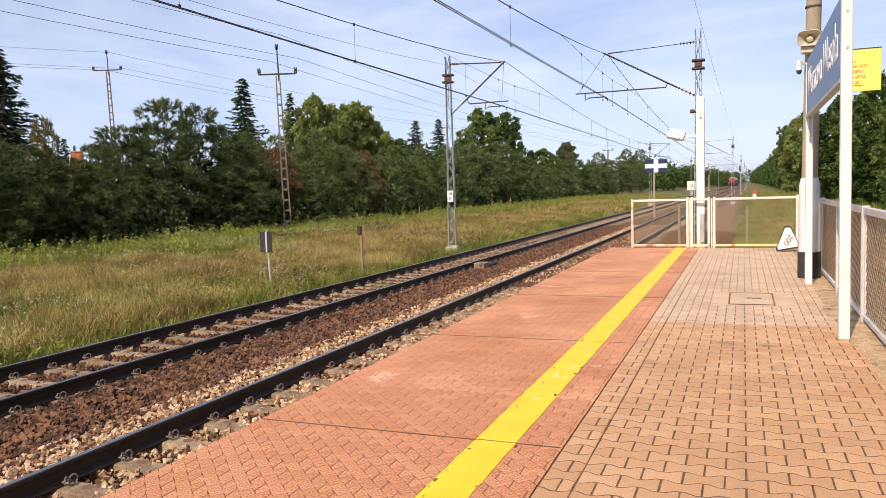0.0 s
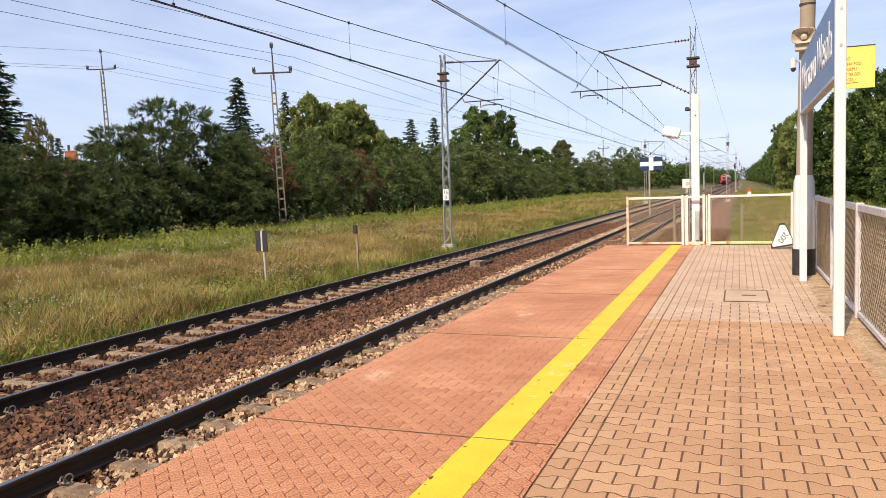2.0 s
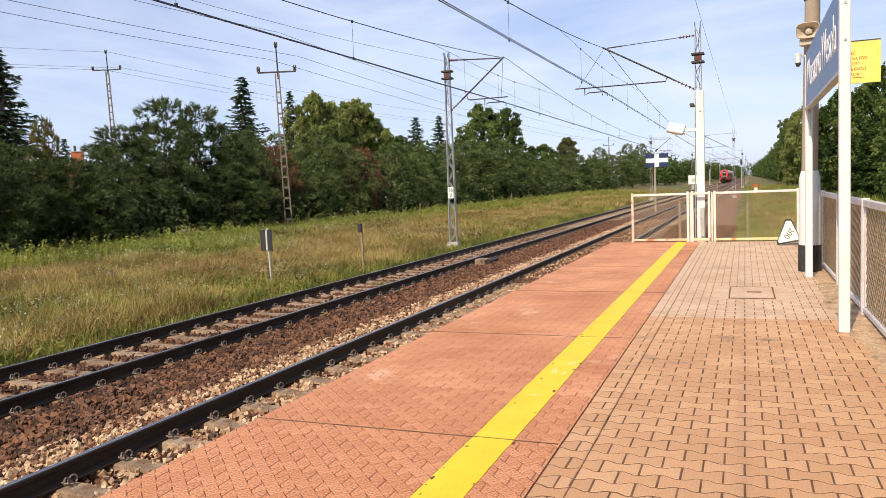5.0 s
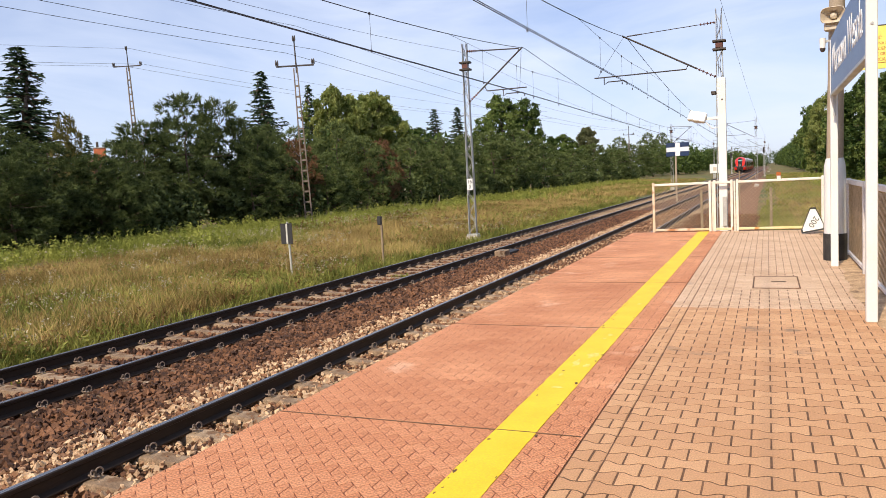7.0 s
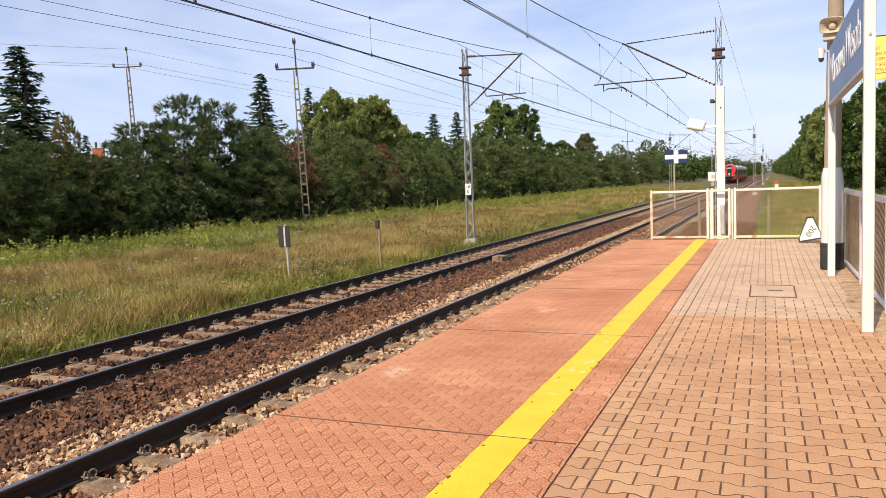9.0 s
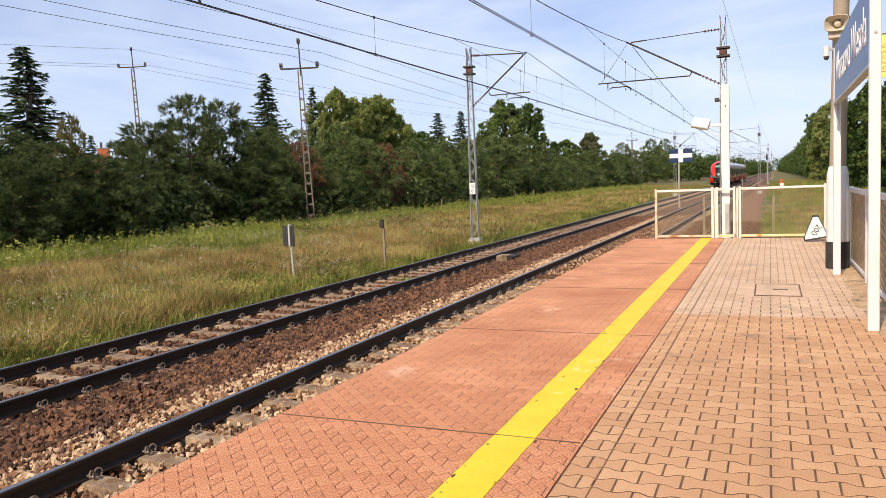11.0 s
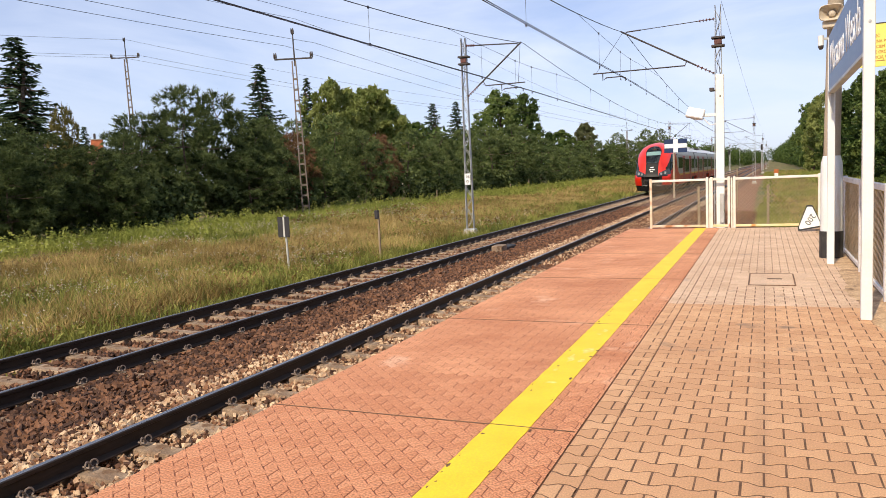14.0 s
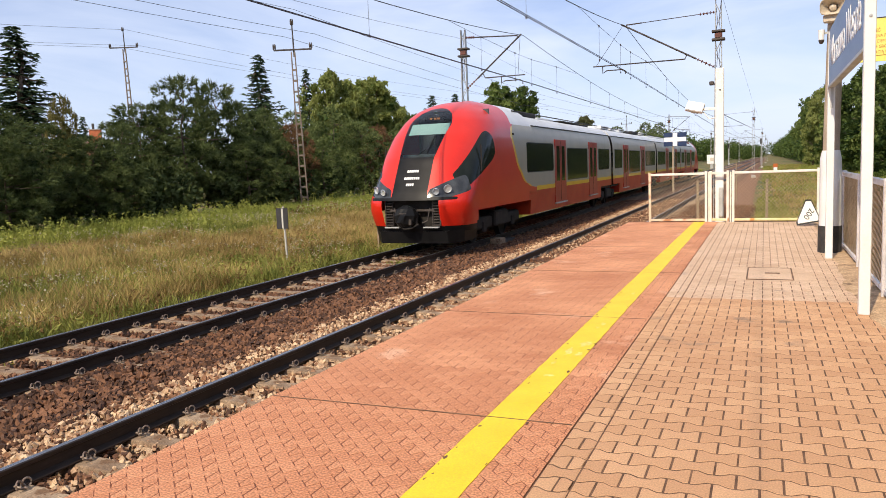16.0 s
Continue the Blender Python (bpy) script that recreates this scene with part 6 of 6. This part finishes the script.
    for s in (-1, 1):
        g = Geo()
        for k in range(9):
            g.box((s * 0.66, 0.27, 0.68 + k * 0.07), (0.2, 0.08, 0.022))
        g.box((s * 0.38, 0.26, 1.06), (0.5, 0.06, 0.05)).box((s * 0.77, 0.28, 0.97), (0.03, 0.05, 0.62)).box((s * 0.56, 0.29, 0.97), (0.02, 0.04, 0.62)).tube([(s * 0.5, 0.25, 1.12), (s * 0.44, 0.22, 0.80), (s * 0.30, 0.2, 0.74)], 0.018, 5)
        part("grille", g, DARK_STEEL, owner, "dark slatted grille")
    g = Geo().box((-0.08, 0.10, 0.85), (0.42, 0.42, 0.36), None, 0.06).box((-0.08, -0.05, 0.86), (0.2, 0.2, 0.22), None, 0.04).cyl((0.16, 0.12, 0.7), (0.16, 0.1, 0.98), 0.05, n=10).cyl((-0.33, 0.12, 0.72), (-0.33, 0.1, 0.94), 0.04, n=10)
    g.tube([(-0.3, 0.05, 0.70), (-0.1, -0.05, 0.6), (0.1, -0.04, 0.62), (0.25, 0.08, 0.72)], 0.02, 6)
    part("coupler", g, T_UNDER, owner, "dark automatic coupler")
    bag = Geo()
    rim = random.Random(2)
    bag.lathe([(0.0, 0.66), (0.20, 0.66), (0.27, 0.76), (0.30, 0.95), (0.25, 1.12), (0.10, 1.18), (0.0, 1.19)], pose(-0.10, 0.12, 0), 14)
    bag.v = [(x + rim.uniform(-0.03, 0.03), y + rim.uniform(-0.04, 0.02), z + rim.uniform(-0.02, 0.02)) for x, y, z in bag.v]
    part("coupler_cover", bag, T_BLACK, owner, "creased black cover over the coupler")
    part("coupler_hook", Geo().box((0.1, -0.10, 0.78), (0.07, 0.05, 0.14), None, 0.01).box((-0.08, -0.15, 1.0), (0.2, 0.03, 0.025)), DARK_STEEL, owner)
    part("plough", Geo().prism([(0.34, 0.20), (0.46, 0.20), (0.46, 0.52), (0.26, 0.52)], -0.95, 0.95, "x"), T_BLACK, owner, "black snow plough under the nose")
    for s in (-1, 1):
        part("plough_wing", Geo().add([(s * 0.95, 0.34, 0.20), (s * 1.22, 0.75, 0.21), (s * 1.30, 1.4, 0.24), (s * 1.34, 1.4, 0.54), (s * 1.27, 0.68, 0.53), (s * 0.95, 0.26, 0.52)], [(0, 1, 4, 5), (1, 2, 3, 4)]), T_BLACK, owner)
    for s in (-1, 1):
        part("mirror_camera", Geo().box((s * 1.40, 4.55, 3.05), (0.06, 0.10, 0.07), None, 0.01), T_BLACK, owner)
    for s in (-1, 1):
        part("pillar", Geo().tube([(s * 1.425, 1.62, 1.98), (s * 1.428, 1.66, 2.30), (s * 1.405, 1.70, 2.70)], 0.022, 5), T_UNDER, owner, "dark pillar dividing the cab side window")
    part("step_rail", Geo().box((-0.55, 0.20, 0.625), (0.42, 0.10, 0.03)).box((0.55, 0.20, 0.625), (0.42, 0.10, 0.03)), GALV, owner)
    # cab inside
    part("cab_floor", Geo().box((0, 2.6, 2.30), (1.9, 3.0, 0.05)), T_SEAT, owner)
    part("cab_back", Geo().box((0, 3.3, 3.0), (2.2, 0.05, 1.5)), T_SEAT, owner)
    part("desk", Geo().box((0, 1.5, 2.42), (1.3, 0.7, 0.16), None, 0.03), T_SEAT, owner)
    part("seat", Geo().box((-0.38, 2.35, 2.75), (0.42, 0.12, 0.7), None, 0.04), T_SEAT, owner)
    part("sun_blind", Geo().add([(-0.56, 1.42, 3.02), (0.56, 1.42, 3.02), (0.56, 1.72, 3.32), (-0.56, 1.72, 3.32)], [(0, 1, 2, 3)]), T_BLIND, owner, "pale turquoise sun blind")
    part("display", Geo().box((0, 2.0, 3.47), (0.62, 0.03, 0.10)), T_BLACK, owner)
    part("display_text", Geo().box((-0.12, 1.97, 3.47), (0.07, 0.01, 0.05)).box((0.0, 1.97, 3.47), (0.07, 0.01, 0.05)).box((0.1, 1.97, 3.47), (0.07, 0.01, 0.05)), T_AMBER, owner, "amber display marks")
    part("top_lamp", Geo().lathe([(0.0, 0.0), (0.05, 0.0), (0.06, 0.02)], pose(0, 2.06, 3.64, 130, 0, 0), 14), T_LAMP, owner)
    part("wiper", Geo().tube([(0.30, 0.68, 2.50), (0.22, 0.80, 2.62), (0.02, 0.60, 2.45)], 0.012, 5).tube([(0.28, 0.70, 2.52), (0.34, 1.15, 2.98)], 0.014, 5), T_BLACK, owner)
    for i, (w, z) in enumerate(((0.34, 2.06), (0.44, 1.88), (0.26, 1.72))):
        y = table(FRONT, z) - 0.012
        g = Geo()
        for k in range(int(w / 0.055)):
            g.box((-w / 2 + 0.0275 + 0.055 * k, 0, 0), (0.038, 0.008, 0.07))
        part("plate_marks", g, LETTER_WHITE, owner, "white bars of a number plate", m=pose(0, y, z, -28, 0, 0))


SECTION = [(1.44, 1.0), (1.44, 2.6), (1.42, 2.95), (1.36, 3.2), (1.27, 3.40), (1.12, 3.58), (0.92, 3.70), (0.6, 3.78), (0.0, 3.80)]


def hull(owner, name, mat, z0, z1, y0, y1, label=""):
    """A stretch of the body's shell between two heights, both sides."""
    g = Geo()
    zz = [z0] + [z for _, z in SECTION if z0 < z < z1] + [z1]
    prof = [(float(np.interp(z, [p[1] for p in SECTION], [p[0] for p in SECTION])), z) for z in zz]
    if z1 >= 3.8:
        loop = [(x, z) for x, z in prof] + [(-x, z) for x, z in prof[::-1][1:]]
        k = len(loop)
        g.add([(x, y0, z) for x, z in loop] + [(x, y1, z) for x, z in loop], [(i, i + 1, k + i + 1, k + i) for i in range(k - 1)] + [tuple(range(k)), tuple(range(k, 2 * k))[::-1]])
    else:
        for s in (-1, 1):
            g = Geo()
            k = len(prof)
            g.add([(s * x, y0, z) for x, z in prof] + [(s * x, y1, z) for x, z in prof], [(i, i + 1, k + i + 1, k + i) for i in range(k - 1)])
            part(name, g, mat, owner, label, smooth=True)
        return None
    return part(name, g, mat, owner, label, smooth=True)


def pane(owner, y0, y1, z0, z1, s):
    r = 0.10
    poly = []
    for cy, cz, a0 in ((y1 - r, z1 - r, 0), (y0 + r, z1 - r, 90), (y0 + r, z0 + r, 180), (y1 - r, z0 + r, 270)):
        poly += [(cy + r * math.cos(math.radians(a0 + 30 * k)), cz + r * math.sin(math.radians(a0 + 30 * k))) for k in range(4)]
    w = part("window", Geo().prism(poly, s * 1.430, s * 1.444, "x"), T_WINDOW, owner, "dark tinted window")
    k = 0.03
    rim = [(y + math.copysign(k, y - (y0 + y1) / 2), z + math.copysign(k, z - (z0 + z1) / 2)) for y, z in poly]
    part("rim", Geo().prism(rim, s * 1.428, s * 1.4415, "x"), T_BLACK, w, "black rubber rim")


def door(owner, y0, y1, z0, z1, s):
    d = part("door", Geo().box((s * 1.436, (y0 + y1) / 2, (z0 + z1) / 2), (0.03, y1 - y0, z1 - z0), None, 0.006), T_DOOR, owner, "dark red double sliding door")
    for k in (0, 1):
        a = y0 + (y1 - y0) * (0.12 + 0.46 * k)
        part("door_window", Geo().box((s * 1.452, a + (y1 - y0) * 0.15, z0 + (z1 - z0) * 0.62), (0.008, (y1 - y0) * 0.26, (z1 - z0) * 0.56), None, 0.003), T_WINDOW, d)
    part("door_seam", Geo().box((s * 1.4525, (y0 + y1) / 2, (z0 + z1) / 2), (0.006, 0.025, z1 - z0 - 0.1)), T_BLACK, d)
    part("step", Geo().box((s * 1.44, (y0 + y1) / 2, z0 - 0.03), (0.10, y1 - y0, 0.04)), GALV, d)


def bogie(owner, y, spread):
    b = part("bogie", Geo().box((0, y, 0.55), (2.3, 2 * spread + 1.5, 0.35), None, 0.05).box((1.16, y, 0.62), (0.2, 1.2, 0.45), None, 0.05).box((-1.16, y, 0.62), (0.2, 1.2, 0.45), None, 0.05), T_UNDER, owner, "grimy steel bogie")
    for dy in (-spread, spread):
        for s in (-1, 1):
            part("wheel", Geo().lathe([(0.0, 0.07), (0.10, 0.07), (0.12, 0.03), (0.36, 0.03), (0.37, 0.065), (0.42, 0.065), (0.43, -0.05), (0.46, -0.075), (0.0, -0.075)], pose(s * 0.7525, y + dy, 0.425, 0, 90 * s, 0), 28), T_UNDER, b, "dark steel wheel", smooth=True)
            part("axle_box", Geo().box((s * 1.08, y + dy, 0.45), (0.22, 0.3, 0.32), None, 0.04), T_UNDER, b)


def car_body(owner, y0, y1, windows, doors, skirts):
    hull(owner, "lower_wall", T_ORANGE, 1.0, 1.28, y0, y1, "dusty red lower side")
    hull(owner, "stripe", T_YELLOW, 1.28, 1.42, y0, y1, "yellow stripe")
    hull(owner, "wall", T_GREY, 1.42, 3.38, y0, y1, "warm grey car side")
    hull(owner, "roof", T_ROOF, 3.38, 3.80, y0, y1, "silver-white roof")
    part("gutter", Geo().box((1.29, (y0 + y1) / 2, 3.385), (0.03, y1 - y0, 0.03)).box((-1.29, (y0 + y1) / 2, 3.385), (0.03, y1 - y0, 0.03)), T_BLACK, owner, "dark rain gutter")
    part("floor_pan", Geo().box((0, (y0 + y1) / 2, 0.95), (2.7, y1 - y0, 0.1)), T_UNDER, owner)
    for a, b in skirts:
        part("skirt", Geo().prism([(-1.43, 1.0), (1.43, 1.0), (1.40, 0.52), (-1.40, 0.52)], a, b, "y"), T_ORANGE, owner, "dusty red skirt panel")
    for s in (-1, 1):
        for w in windows:
            pane(owner, *w, s)
        for d in doors:
            door(owner, *d, s)


def roof_gear(owner, y0, y1, seed):
    r = random.Random(seed)
    y = y0
    while y < y1 - 1.2:
        ln = r.uniform(1.0, 2.6)
        h = r.uniform(0.07, 0.20)
        dark = r.random() < 0.35
        part("roof_unit", Geo().box((r.uniform(-0.1, 0.1), y + ln / 2, 3.78 + h / 2), (r.uniform(1.0, 1.5), ln, h), None, 0.03), T_UNDER if dark else T_ROOF, owner, "dark roof equipment" if dark else "pale roof equipment box")
        y += ln + r.uniform(0.15, 0.7)
    for s in (-1, 1):
        part("roof_rail", Geo().tube([(s * 0.85, y0, 3.86), (s * 0.85, y1, 3.86)], 0.02, 5), T_UNDER, owner)


def build_train():
    tr = thing("train", pose(FAR, 374, RAIL_Z), "red and grey electric multiple-unit train running with four cars", "train")
    a1 = [(5.85, 9.1, 1.90, 2.80), (11.2, 14.75, 1.52, 2.68), (17.1, 19.7, 1.80, 2.70)]
    d1 = [(9.3, 10.95, 0.74, 2.98), (15.05, 16.75, 0.74, 2.98)]
    LEN = 74.4
    lead = new("lead_car")
    lead.parent = tr
    nose_parts(lead)
    car_body(lead, 6.9, 20.2, a1[1:], d1, [(6.2, 17.7)])
    hull(lead, "lower_wall", T_ORANGE, 1.0, 1.28, 6.0, 6.9)
    for s in (-1, 1):
        pane(lead, *a1[0], s)
    bogie(lead, 3.75, 1.3)
    roof_gear(lead, 6.2, 19.8, 1)
    tail = new("tail_car")
    tail.parent = tr
    tail.matrix_basis = pose(0, LEN, 0, 0, 0, 180)
    for o in list(lead.children):
        q = o.copy()
        scene.collection.objects.link(q)
        q.parent = tail
        for c in o.children:
            k = c.copy()
            scene.collection.objects.link(k)
            k.parent = q
    for k in (0, 1):
        c = new("middle_car")
        c.parent = tr
        c.matrix_basis = pose(0, 20.65, 0) if k == 0 else pose(0, LEN - 20.65, 0, 0, 0, 180)
        car_body(c, 0, 16.3, [(0.5, 2.7, 1.80, 2.70), (5.0, 8.9, 1.52, 2.68), (11.3, 15.8, 1.80, 2.70)], [(3.1, 4.7, 0.74, 2.98), (9.3, 10.9, 0.74, 2.98)], [(1.9, 14.4)])
        roof_gear(c, 0.6, 15.7, 5 + k)
    for y in (20.42, 37.2, LEN - 20.42):
        part("gangway", Geo().prism([(x * 0.95, z * 0.985) for x, z in SECTION] + [(-x * 0.95, z * 0.985) for x, z in SECTION[::-1][1:]], y - 0.26, y + 0.26), T_BLACK, tr, "black rubber gangway bellows", smooth=True)
        bogie(tr, y, 1.35)
    return tr


T_AMBER = bpy.data.materials.new("amber_display")
T_AMBER.use_nodes = True
T_AMBER.node_tree.nodes["Principled BSDF"].inputs["Base Color"].default_value = (0.4, 0.12, 0.02, 1)
T_AMBER.node_tree.nodes["Principled BSDF"].inputs["Emission Color"].default_value = (1.0, 0.35, 0.05, 1)
T_AMBER.node_tree.nodes["Principled BSDF"].inputs["Emission Strength"].default_value = 0.35
train = build_train()


def motions():
    rows = []
    for i in range(33):
        t = 0.5 * i
        y = 17.50 + 22.3 * (16 - t)
        turn = -math.degrees(math.atan((bend(y + 22) - bend(y)) / 22))
        tip = math.degrees(math.atan((rise(y + 22) - rise(y)) / 22))
        rows.append((t, pose(FAR + bend(y), y, RAIL_Z + rise(y), tip, 0, turn)))
    walk(train, rows)


motions()
